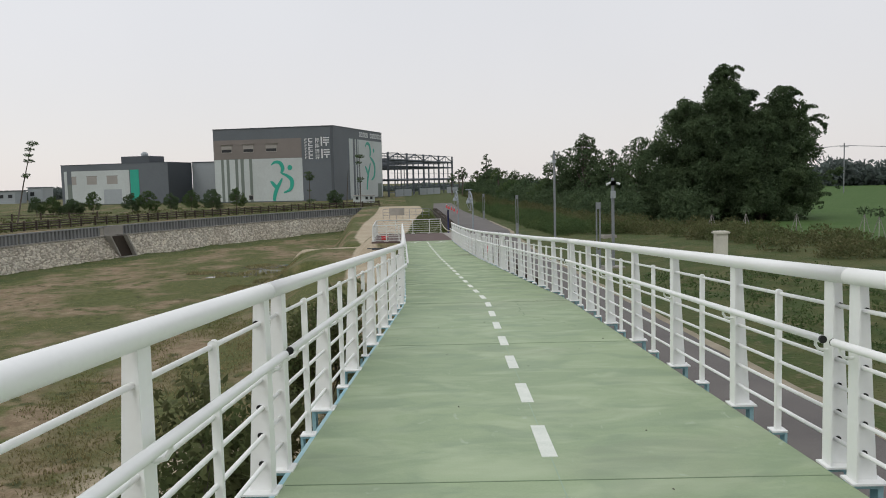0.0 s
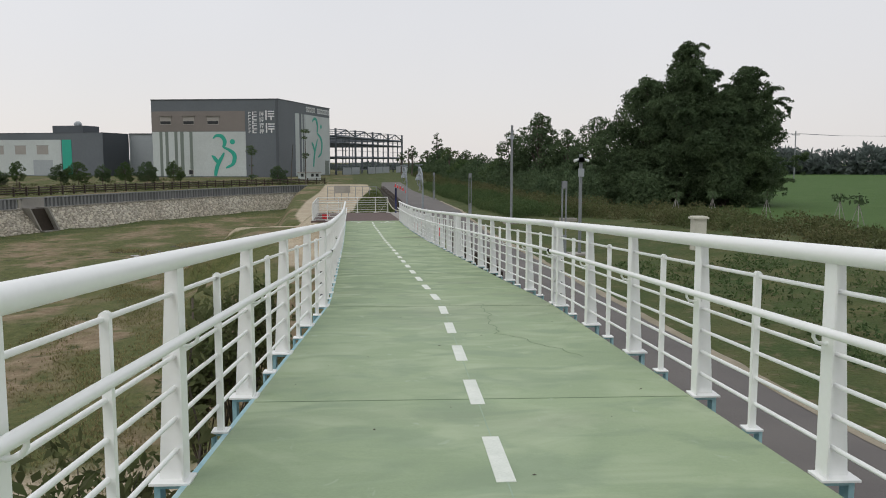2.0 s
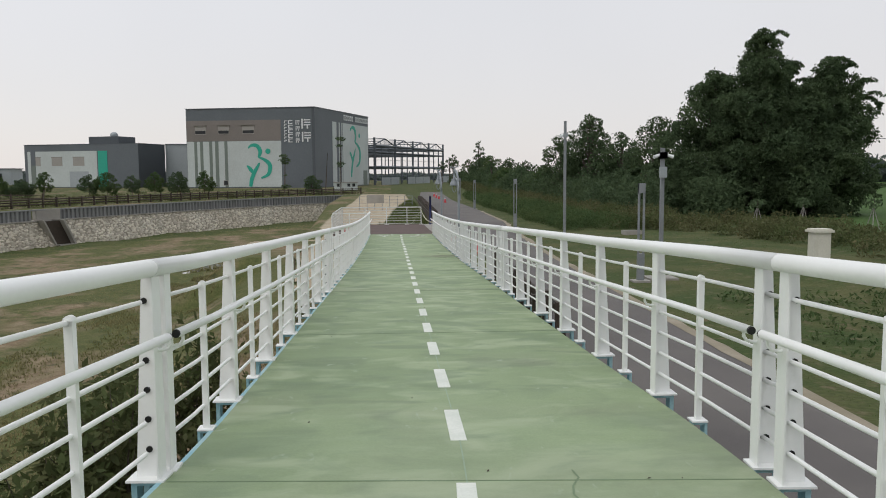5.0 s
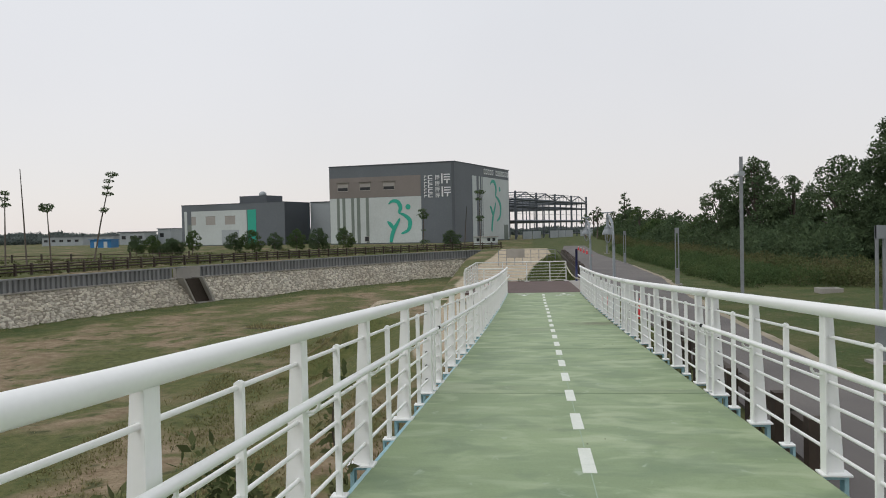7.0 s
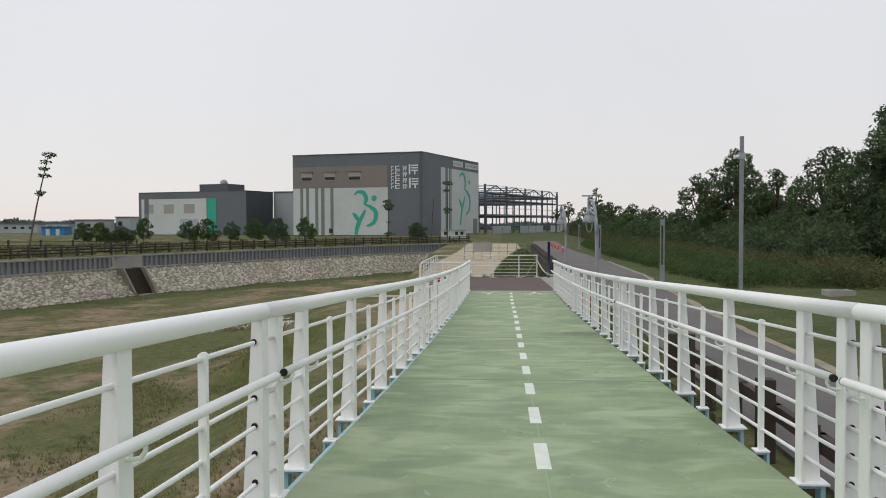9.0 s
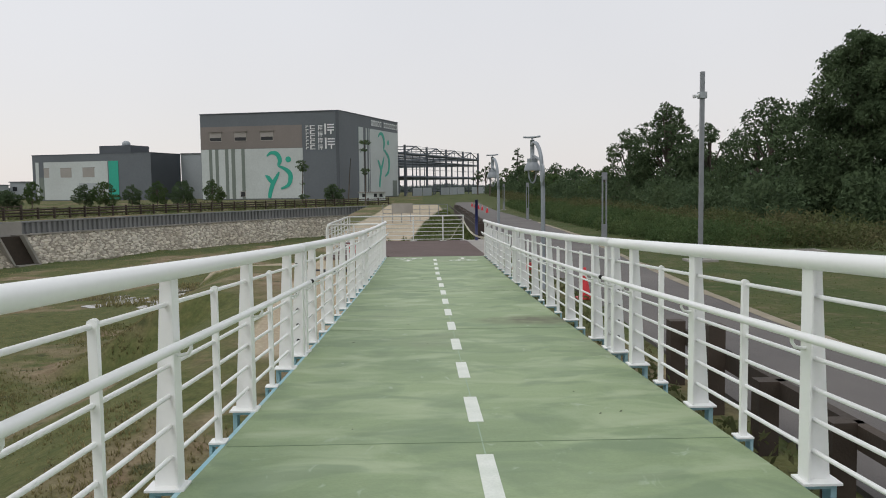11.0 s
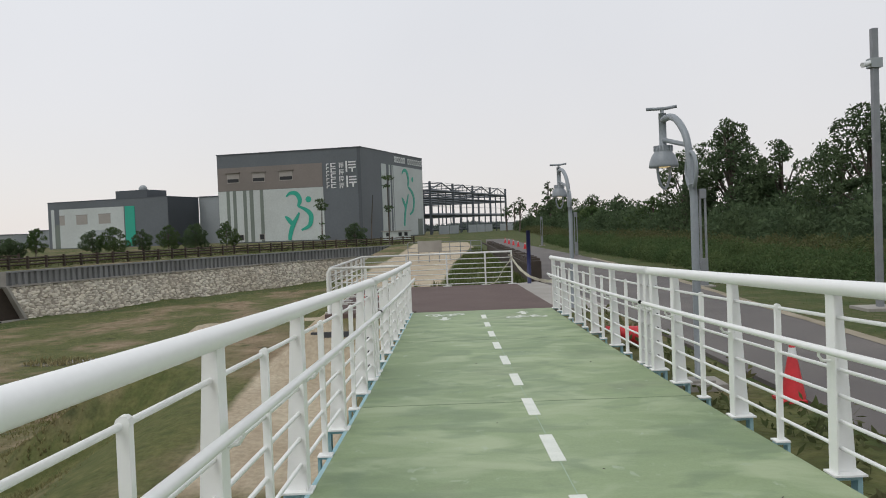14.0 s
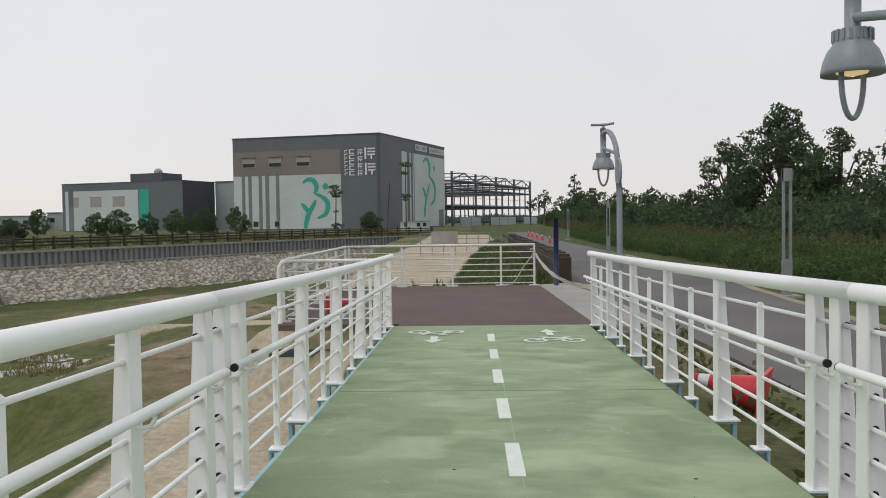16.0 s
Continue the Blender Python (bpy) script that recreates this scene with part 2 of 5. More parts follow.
def ground_material():
    """Soil, grass, sand and crop, laid out by the mesh's own land-use attribute and broken up by noise."""
    m = bpy.data.materials.new("open_ground")
    m.use_nodes = True
    n, l = m.node_tree.nodes, m.node_tree.links
    b = n["Principled BSDF"]
    b.inputs["Roughness"].default_value = 0.95
    b.inputs["Specular IOR Level"].default_value = 0.15
    co = n.new("ShaderNodeTexCoord")
    at = n.new("ShaderNodeAttribute")
    at.attribute_name = "land"
    sp = n.new("ShaderNodeSeparateColor")
    l.new(at.outputs["Color"], sp.inputs[0])

    def noisy(scale, lo, hi, detail=5.0, stretch=(1, 1, 1)):
        mp, tx, mr = n.new("ShaderNodeMapping"), n.new("ShaderNodeTexNoise"), n.new("ShaderNodeMapRange")
        mp.inputs["Scale"].default_value = stretch
        tx.inputs["Scale"].default_value, tx.inputs["Detail"].default_value = scale, detail
        mr.inputs["From Min"].default_value, mr.inputs["From Max"].default_value = lo, hi
        l.new(co.outputs["Object"], mp.inputs["Vector"])
        l.new(mp.outputs[0], tx.inputs["Vector"])
        l.new(tx.outputs["Fac"], mr.inputs["Value"])
        return mr.outputs[0]

    def mixed(fac, a, c):
        mx = n.new("ShaderNodeMixRGB")
        l.new(fac, mx.inputs[0]) if not isinstance(fac, float) else setattr(mx.inputs[0], "default_value", fac)
        for s, v in ((mx.inputs[1], a), (mx.inputs[2], c)):
            if isinstance(v, tuple):
                s.default_value = (*v, 1)
            else:
                l.new(v, s)
        return mx.outputs[0]

    def edged(sock, amount=0.5):
        ad, mr = n.new("ShaderNodeMath"), n.new("ShaderNodeMapRange")
        ad.operation = "ADD"
        nz = noisy(0.9, 0.2, 0.8)
        sc = n.new("ShaderNodeMath")
        sc.operation = "MULTIPLY_ADD"
        sc.inputs[1].default_value, sc.inputs[2].default_value = amount, -amount / 2
        l.new(nz, sc.inputs[0])
        l.new(sock, ad.inputs[0])
        l.new(sc.outputs[0], ad.inputs[1])
        mr.inputs["From Min"].default_value, mr.inputs["From Max"].default_value = 0.35, 0.65
        l.new(ad.outputs[0], mr.inputs["Value"])
        return mr.outputs[0]

    soil = mixed(noisy(1.4, 0.35, 0.7), (0.185, 0.135, 0.085), (0.285, 0.225, 0.15))
    weeds = mixed(noisy(2.5, 0.3, 0.7), (0.072, 0.088, 0.030), (0.130, 0.130, 0.052))
    bed = mixed(noisy(0.16, 0.48, 0.60, 9.0, (1.2, 0.8, 1)), weeds, soil)
    bed = mixed(noisy(0.55, 0.52, 0.64, 8.0), bed, weeds)
    bed = mixed(noisy(1.1, 0.60, 0.72, 7.0), bed, (0.062, 0.068, 0.030))
    sand = mixed(noisy(0.8, 0.3, 0.7), (0.46, 0.395, 0.295), (0.37, 0.305, 0.22))
    lawn = mixed(noisy(0.5, 0.4, 0.65), (0.056, 0.080, 0.026), (0.098, 0.102, 0.042))
    lawn = mixed(noisy(3.0, 0.56, 0.75), lawn, (0.15, 0.125, 0.075))
    crop = mixed(noisy(0.3, 0.35, 0.65), (0.060, 0.112, 0.030), (0.074, 0.126, 0.038))
    col = mixed(edged(sp.outputs[1]), bed, lawn)
    col = mixed(edged(sp.outputs[0], 0.35), col, sand)
    col = mixed(edged(sp.outputs[2], 0.2), col, crop)
    fin = n.new("ShaderNodeMixRGB")
    fin.blend_type, fin.inputs[0].default_value = "MULTIPLY", 1.0
    l.new(col, fin.inputs[1])
    mr = n.new("ShaderNodeMapRange")
    mr.inputs["To Min"].default_value, mr.inputs["To Max"].default_value = 0.55, 1.4
    tx = n.new("ShaderNodeTexNoise")
    tx.inputs["Scale"].default_value, tx.inputs["Detail"].default_value = 9.0, 6.0
    l.new(co.outputs["Object"], tx.inputs["Vector"])
    l.new(tx.outputs["Fac"], mr.inputs["Value"])
    l.new(mr.outputs[0], fin.inputs[2])
    l.new(fin.outputs[0], b.inputs["Base Color"])
    bn = n.new("ShaderNodeBump")
    bn.inputs["Strength"].default_value, bn.inputs["Distance"].default_value = 0.6, 0.06
    l.new(tx.outputs["Fac"], bn.inputs["Height"])
    l.new(bn.outputs[0], b.inputs["Normal"])
    return m


def translucent(m, share=0.42):
    """Leaves let part of the light through."""
    n, l = m.node_tree.nodes, m.node_tree.links
    b, out = n["Principled BSDF"], n["Material Output"]
    tr, mx = n.new("ShaderNodeBsdfTranslucent"), n.new("ShaderNodeMixShader")
    l.new(b.inputs["Base Color"].links[0].from_socket, tr.inputs["Color"])
    mx.inputs[0].default_value = share
    l.new(b.outputs[0], mx.inputs[1])
    l.new(tr.outputs[0], mx.inputs[2])
    l.new(mx.outputs[0], out.inputs["Surface"])
    b.inputs["Specular IOR Level"].default_value = 0.15


for leafy in (M_LEAF_DARK, M_LEAF_MID, M_LEAF_OLIVE, M_LEAF_HAZED, M_GRASS, M_DRYGRASS):
    translucent(leafy)

M_DECK = deck_material()
M_GROUND = ground_material()


# ---- geometry helpers ----
class Geo:
    """Vertices and faces gathered for one mesh."""

    def __init__(self):
        self.v, self.f = [], []

    def add(self, verts, faces):
        k = len(self.v)
        self.v += [tuple(p) for p in verts]
        self.f += [tuple(i + k for i in q) for q in faces]
        return self

    def box(self, lo, hi, m=None):
        (a, b, c), (d, e, g) = lo, hi
        vs = [Vector(p) for p in ((a, b, c), (d, b, c), (d, e, c), (a, e, c), (a, b, g), (d, b, g), (d, e, g), (a, e, g))]
        if m is not None:
            vs = [m @ p for p in vs]
        return self.add(vs, [(3, 2, 1, 0), (4, 5, 6, 7), (0, 1, 5, 4), (1, 2, 6, 5), (2, 3, 7, 6), (3, 0, 4, 7)])

    def sweep(self, pts, r, sides=8, caps=True):
        """A tube along pts; r is one radius or one for each point."""
        pts = [Vector(p) for p in pts]
        rs = r if isinstance(r, (list, tuple)) else [r] * len(pts)
        vs, fs = [], []
        for i, p in enumerate(pts):
            d = (pts[min(i + 1, len(pts) - 1)] - pts[max(i - 1, 0)]).normalized()
            if i == 0:
                s = d.cross(Vector((0, 0, 1)) if abs(d.z) < 0.9 else Vector((0, 1, 0)))
            s = (s - d * s.dot(d)).normalized()
            u = s.cross(d)
            for k in range(sides):
                a = 2 * math.pi * k / sides
                vs.append(p + (s * math.cos(a) + u * math.sin(a)) * rs[i])
        for i in range(len(pts) - 1):
            for k in range(sides):
                k2 = (k + 1) % sides
                fs.append((i * sides + k, i * sides + k2, (i + 1) * sides + k2, (i + 1) * sides + k))
        if caps:
            fs.append(tuple(range(sides)))
            fs.append(tuple((len(pts) - 1) * sides + k for k in reversed(range(sides))))
        return self.add(vs, fs)

    def prism(self, outline, lo, hi, m=None):
        """An outline in x and y, drawn out from z lo to hi."""
        n = len(outline)
        vs = [Vector((x, y, lo)) for x, y in outline] + [Vector((x, y, hi)) for x, y in outline]
        if m is not None:
            vs = [m @ p for p in vs]
        fs = [tuple(reversed(range(n))), tuple(range(n, 2 * n))]
        fs += [(i, (i + 1) % n, n + (i + 1) % n, n + i) for i in range(n)]
        return self.add(vs, fs)

    def lathe(self, profile, sides=20, m=None):
        """(radius, z) pairs turned round z."""
        vs = [Vector((r * math.cos(2 * math.pi * k / sides), r * math.sin(2 * math.pi * k / sides), z)) for r, z in profile for k in range(sides)]
        if m is not None:
            vs = [m @ p for p in vs]
        fs = [(i * sides + k, i * sides + (k + 1) % sides, (i + 1) * sides + (k + 1) % sides, (i + 1) * sides + k)
              for i in range(len(profile) - 1) for k in range(sides)]
        return self.add(vs, fs)

    def mesh(self, name, mat, smooth=False):
        me = bpy.data.meshes.new(name)
        me.from_pydata(self.v, [], self.f)
        me.materials.append(mat)
        if smooth:
            me.polygons.foreach_set("use_smooth", [len(p.vertices) == 4 for p in me.polygons])
        me.update()
        return me


def part(name, geo, mat, parent=None, label="", smooth=False):
    """One mesh object from a Geo (or a ready mesh), under a thing or a part."""
    ob = new(name, geo if isinstance(geo, bpy.types.Mesh) else geo.mesh(name, mat, smooth))
    ob.parent = parent
    if label:
        ob["label"] = label
    return ob


def thing(name, label, category, group="", kind="", at=(0, 0, 0), turn=0.0):
    ob = new(name)
    ob.empty_display_size = 0.2
    ob.matrix_world = pose(*at, 0, 0, turn)
    return tagged(ob, label, category, group, kind)


def solid(name, geo, mat, label, category, kind="", group="", smooth=False):
    return tagged(part(name, geo, mat, None, "", smooth), label, category, group, kind)


# ---- the lie of the land ----
def deck_z(y):
    u = max(0.0, -y)
    return 0.014 * u + 0.00072 * u * u if u < 25 else 0.80 + 0.0502 * (u - 25) + 0.006 * max(0.0, u - 39)


BEND = 0.0653


def deck_x(y):
    """The dashed line's place across: nearly straight, then a bend of four degrees."""
    u = -y
    x = -0.038 - 0.0035 * max(0.0, u - 24)
    if u > 41.5:
        x -= BEND * (u - 41.5) ** 2 / 4.8 if u < 43.9 else BEND * (u - 42.7)
    return x


RIVER = [(-84, -95), (-66, -45), (-52, 0), (-46.5, 16), (-43.5, 30), (-38.8, 44), (-30.5, 61), (-22.5, 75.5), (-15, 86.5), (-9, 93.5), (-3.5, 97.5)]
RV = np.array(RIVER, float)


def smooth(a, b, x):
    t = np.clip((x - a) / (b - a), 0, 1)
    return t * t * (3 - 2 * t)


def river_side(x, y):
    """Signed metres from the far bank's line: above nought beyond it, on the terrace."""
    best = np.full(np.shape(x), 1e9)
    sign = np.zeros(np.shape(x))
    for (ax, ay), (bx, by) in zip(RIVER[:-1], RIVER[1:]):
        dx, dy = bx - ax, by - ay
        t = np.clip(((x - ax) * dx + (y - ay) * dy) / (dx * dx + dy * dy), 0, 1)
        px, py = x - ax - t * dx, y - ay - t * dy
        d = np.hypot(px, py)
        s = np.sign(dx * py - dy * px)
        sign = np.where(d < best, s, sign)
        best = np.minimum(best, d)
    return best * sign


def ramp_z(y):
    return np.interp(y, [-34, -26, 0, 9, 22, 65, 90], [-4.2, -3.8, -1.35, -1.1, -1.0, -0.35, -0.1])


def wobble(x, y):
    return (np.sin(x * 0.61 + y * 0.23) + np.sin(y * 0.47 - x * 0.31 + 1.3) + np.sin(x * 1.37 + 2.1) * np.sin(y * 1.13)) / 3


def ground_z(x, y):
    x, y = np.asarray(x, float), np.asarray(y, float)
    edge = np.interp(y, [-90, -43.5, -41, -0.5, 0.2, 9.4, 11, 70, 100], [-5.2, -2.0, -1.9, -1.9, -4.3, -4.3, 1.9, 2.2, 2.2])
    d = edge - x
    bed = -4.2 + 0.16 * wobble(x, y) + 0.05 * wobble(x * 2.7, y * 2.3)
    zr = ramp_z(y)
    down = np.interp(y, [-34, -26], [4.5, 1.4])
    strip = np.where(y > 9, np.interp(y, [9, 22, 65], [4.2, 5.0, 7.0]), 2.9)
    shelf = np.interp(y, [9, 14], [0.0, 2.5])
    z = -0.12 + (zr + 0.12) * smooth(0.0, 1.0, d / (down + shelf))
    z = z + (bed - z) * smooth(0.0, 1.0, (d - down - shelf - strip) / np.where(y > 9, 3.2, 6.5))
    right = -0.12 + 0.03 * wobble(x * 0.7, y * 0.7) * smooth(8, 12, x) + 0.4 * smooth(11, 16, x) * smooth(10, -15, y)
    z = np.where(d <= 0, right, z)
    s = river_side(x, y)
    wall = smooth(-1.0, 0.4, s)
    z = z * (1 - wall) + wall * (-1.45)
    z = z + smooth(0.9, 1.4, s) * 1.3
    z = np.where(s > 1.4, -0.15 + 0.25 * smooth(30, 90, s), z)
    z = np.where(y > 99, np.maximum(z, -0.15 + 0.5 * smooth(99, 130, y)), z)
    return z


def steps(*spans):
    out = []
    for a, b, s in spans:
        out += list(np.arange(a, b, s))
    return np.array(out + [spans[-1][1]])


gx = steps((-2500, -300, 275), (-300, -90, 15), (-90, -52, 3), (-52, -12, 0.8), (-12, 4, 0.4), (4, 16, 0.8), (16, 60, 4), (60, 300, 20), (300, 2500, 275))
gy = steps((-2500, -300, 275), (-300, -90, 15), (-90, -62, 2), (-62, 22, 0.7), (22, 104, 1.0), (104, 200, 8), (200, 420, 20), (420, 3020, 260))
GX, GY = np.meshgrid(gx, gy)
GZ = ground_z(GX, GY)
nx, ny = len(gx), len(gy)
me = bpy.data.meshes.new("ground")
idx = np.arange(nx * ny).reshape(ny, nx)
quads = np.stack([idx[:-1, :-1], idx[:-1, 1:], idx[1:, 1:], idx[1:, :-1]], -1).reshape(-1, 4)
me.from_pydata(np.stack([GX, GY, GZ], -1).reshape(-1, 3).tolist(), [], quads.tolist())
S = river_side(GX, GY)
edge = np.interp(GY, [-90, -43.5, -41, -0.5, 0.2, 9.4, 11, 70, 100], [-5.2, -2.0, -1.9, -1.9, -4.3, -4.3, 1.9, 2.2, 2.2])
dd = edge - GX
ramp_in = np.where(GY > 9, np.interp(GY, [9, 22, 40, 65], [0.8, 3.4, 2.6, 0.5]), np.where(GY > -0.6, -0.6, 0.9))
sand = smooth(-9.5, -6.0, GY) * np.where(GY < 9, smooth(-6.3, -5.3, GX), 1.0) * smooth(-0.5, 0.5, dd - ramp_in) * smooth(0.6, -0.6, dd - ramp_in - np.where(GY > 9, np.interp(GY, [9, 22, 65], [6.2, 5.2, 7.5]), 5.0)) * smooth(97, 92, GY)
sand = np.maximum(sand, np.maximum(1.0 * smooth(6, 0.5, np.hypot((GX + 8) / 1.3, (GY + 40) / 2.0)), 0.62 * smooth(6, 0, np.hypot((GX + 13) / 2.0, (GY + 52) / 1.6))) * smooth(0.9, 1.9, dd))
lawn = np.maximum(smooth(0.3, -0.3, dd) * np.where((GX < 3.4) & (GY < 8), 0.25, 1.0), 0.42 * smooth(0.8, 1.8, S))
lawn = np.maximum(lawn, smooth(-9, -3, S) * smooth(0.2, -0.4, S))
lawn = np.maximum(lawn, (GY > 10) * smooth(3.5, 2.5, dd))
crop = smooth(26, 28, GX - 0.06 * (GY + 10)) * smooth(45, 35, GY - GX * 1.2 + 0)
land = me.color_attributes.new("land", "FLOAT_COLOR", "POINT")
land.data.foreach_set("color", np.stack([sand, lawn, crop, np.ones_like(sand)], -1).reshape(-1).astype(np.float32))
me.polygons.foreach_set("use_smooth", [True] * len(me.polygons))
me.materials.append(M_GROUND)
tagged(new("ground", me), "open ground of river bed grass, sand and lawn", "ground", kind="structure")

# asphalt path beside the bridge
PATH_L = [(2.9, -90), (3.0, -45), (3.3, -30), (3.5, -11), (3.35, -2), (3.1, 5), (2.75, 10), (2.7, 30), (2.9, 60), (5.0, 110), (9, 170)]
PATH_R = [(6.1, -90), (6.15, -45), (6.3, -30), (6.45, -11), (6.9, -2), (7.3, 5), (7.8, 12), (7.9, 30), (7.4, 60), (8.6, 110), (12.5, 170)]
g = Geo()
for i, ((a, b), (c, d)) in enumerate(zip(PATH_L, PATH_R)):
    g.v += [(a, b, -0.06), (c, d, -0.06), (a, b, -0.3), (c, d, -0.3)]
for i in range(len(PATH_L) - 1):
    k = 4 * i
    g.f += [(k, k + 1, k + 5, k + 4), (k + 2, k, k + 4, k + 6), (k + 1, k + 3, k + 7, k + 5)]
solid("road", g, M_ASPHALT, "worn grey asphalt path beside the bridge", "path", "structure")

# sandy verge along the path's far edge
g = Geo()
vr = np.random.default_rng(5)
for (a, b), (c, d) in zip(PATH_R[:7], PATH_R[1:8]):
    n = int(d - b)
    for i in range(n):
        t = i / n
        x, y = a + (c - a) * t, b + (d - b) * t
        z = -0.075
        g.v += [(x - 0.12 - vr.uniform(0, 0.1), y, -0.052), (x + 0.08, y, -0.048), (x + 0.16 + vr.uniform(0.0, 0.28), y, -0.16)]
for i in range(len(g.v) // 3 - 1):
    k = 3 * i
    g.f += [(k, k + 1, k + 4, k + 3), (k + 1, k + 2, k + 5, k + 4)]
solid("path_verge", g, M_VERGE, "sandy pale verge along the asphalt path", "verge", "structure")

# landing at the foot of the bridge
g = Geo().prism([(-4.15, 0.35), (-1.72, 0.35), (-1.72, 0.02), (1.94, 0.02), (1.62, 9.25), (-4.15, 9.1)], -0.42, -0.003)
solid("pavement", g, M_MAROON, "maroon paved landing at the foot of the bridge", "pavement", "structure")
g = Geo().prism([(1.945, 0.02), (3.3, -0.6), (2.95, 6.0), (2.5, 9.9), (1.62, 9.3)], -0.42, -0.012)
solid("pavement", g, M_CONC, "pale concrete apron between landing and path", "pavement", "structure")
# added dark boxes below the slab edge, painting the shade there
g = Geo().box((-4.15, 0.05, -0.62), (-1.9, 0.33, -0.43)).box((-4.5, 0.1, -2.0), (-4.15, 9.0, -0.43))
solid("abutment", g, M_RECESS_SHADE, "dark block under the landing slab's edge, standing in for shade", "abutment", "structure")

# ---- the bridge deck ----
DECK_L, DECK_R = -1.755, 1.835


def across(y, off, z=0.0):
    """A place on the deck: metres right of the dashed line, height over the deck."""
    slope = BEND if y < -42.7 else 0.0
    return Vector((deck_x(y) + off, y - slope * off, deck_z(y) + z))


ys = list(np.arange(0, -80.1, -0.5))
g = Geo()
for y in ys:
    g.v += [across(y, DECK_L), across(y, DECK_R), across(y, DECK_L, -0.16), across(y, DECK_R, -0.16)]
for i in range(len(ys) - 1):
    k = 4 * i
    g.f += [(k, k + 4, k + 5, k + 1), (k + 2, k + 3, k + 7, k + 6), (k, k + 2, k + 6, k + 4), (k + 1, k + 5, k + 7, k + 3)]
g.f += [(0, 1, 3, 2)]
deck = solid("bridge_deck", g, M_DECK, "green coated cycle bridge deck with dashed centre line", "bridge deck", "structure")
for off, s in ((DECK_L - 0.02, -1), (DECK_R + 0.01, 1)):
    g = Geo()
    for y in ys:
        for dx, z in ((-0.018, -0.004 if s < 0 else -0.03), (0.018, -0.004 if s < 0 else -0.03), (0.018, -0.14), (-0.018, -0.14)):
            g.v.append(across(y, off + dx * (1 if s < 0 else 0.5), z))
    for i in range(len(ys) - 1):
        for k in range(4):
            g.f.append((4 * i + k, 4 * i + (k + 1) % 4, 4 * i + 4 + (k + 1) % 4, 4 * i + 4 + k))
    part("edge_plate", g, M_BLUE_STEEL, deck, "pale blue painted steel edge")
    # girder below the edge, its under-deck shade painted in
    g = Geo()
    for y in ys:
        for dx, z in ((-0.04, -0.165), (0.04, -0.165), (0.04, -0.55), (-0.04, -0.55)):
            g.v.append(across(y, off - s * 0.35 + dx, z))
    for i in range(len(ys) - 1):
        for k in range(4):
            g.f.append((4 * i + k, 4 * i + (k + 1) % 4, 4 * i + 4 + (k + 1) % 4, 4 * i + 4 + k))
    part("girder", g, M_SHADED_TEAL, deck, "steel girder under the deck, coloured dark as in shade")
for y in (-14.0, -24.0, -34.0, -44.0, -54.0, -66.0, -78.0):
    for off in (-1.1, 1.2):
        p = across(y, off, -0.5)
        part("pier", Geo().sweep([(p.x, p.y, p.z), (p.x, p.y, float(ground_z(p.x, p.y)) - 0.4)], 0.16, 12), M_CONC, deck, "round concrete pier")
# movement joints across the deck
for y in (-6.3, -12.37, -18.4, -24.6, -30.72, -36.85, -43.1, -49.42, -55.64):
    g = Geo()
    a, b, c, d = across(y, DECK_L + 0.02, 0.003), across(y, DECK_R - 0.02, 0.003), across(y + 0.012, DECK_R - 0.02, 0.003), across(y + 0.012, DECK_L + 0.02, 0.003)
    lo = Vector((0, 0, -0.02))
    g.add([a, b, c, d, a + lo, b + lo, c + lo, d + lo], [(0, 1, 2, 3), (0, 4, 5, 1), (2, 6, 7, 3)])
    part("deck_joint", g, M_DARKGREEN, deck, "dark joint line in the coating")
# dashes of the centre line
for k in range(0, 36):
    y0 = float(np.interp(k, [0, 4, 10, 16, 22, 28, 36], [-1.26, -8.56, -19.41, -30.42, -41.3, -52.36, -66.9]))
    y1 = y0 - 0.92
    da = float(np.interp(-y0, [0, 7, 11, 42], [-0.045, -0.045, -0.005, -0.005]))
    g = Geo()
    a, b, c, d = across(y1, da, 0.004), across(y1, da + 0.115, 0.004), across(y0, da + 0.115, 0.004), across(y0, da, 0.004)
    lo = Vector((0, 0, -0.02))
    g.add([a, b, c, d, a + lo, b + lo, c + lo, d + lo], [(0, 1, 2, 3), (0, 4, 5, 1), (1, 5, 6, 2), (2, 6, 7, 3), (3, 7, 4, 0)])
    part("dash", g, M_LINE, deck, "white painted dash")
# a hairline of paint between the dashes
g = Geo()
for y in ys[:-1]:
    a, b, c, d = across(y - 0.5, 0.054, 0.0025), across(y - 0.5, 0.064, 0.0025), across(y, 0.064, 0.0025), across(y, 0.054, 0.0025)
    g.add([a, b, c, d], [(0, 1, 2, 3)])
part("guide_line", g, M_PALELINE, deck, "thin pale setting-out line")


# a hairline crack wandering through the coating near the bend
g = Geo()
trail = [(0.72, -42.9), (0.66, -43.5), (0.70, -44.2), (0.60, -45.0), (0.66, -45.6), (0.60, -46.0), (0.86, -46.3), (0.98, -46.8), (1.18, -47.1), (1.32, -47.6)]
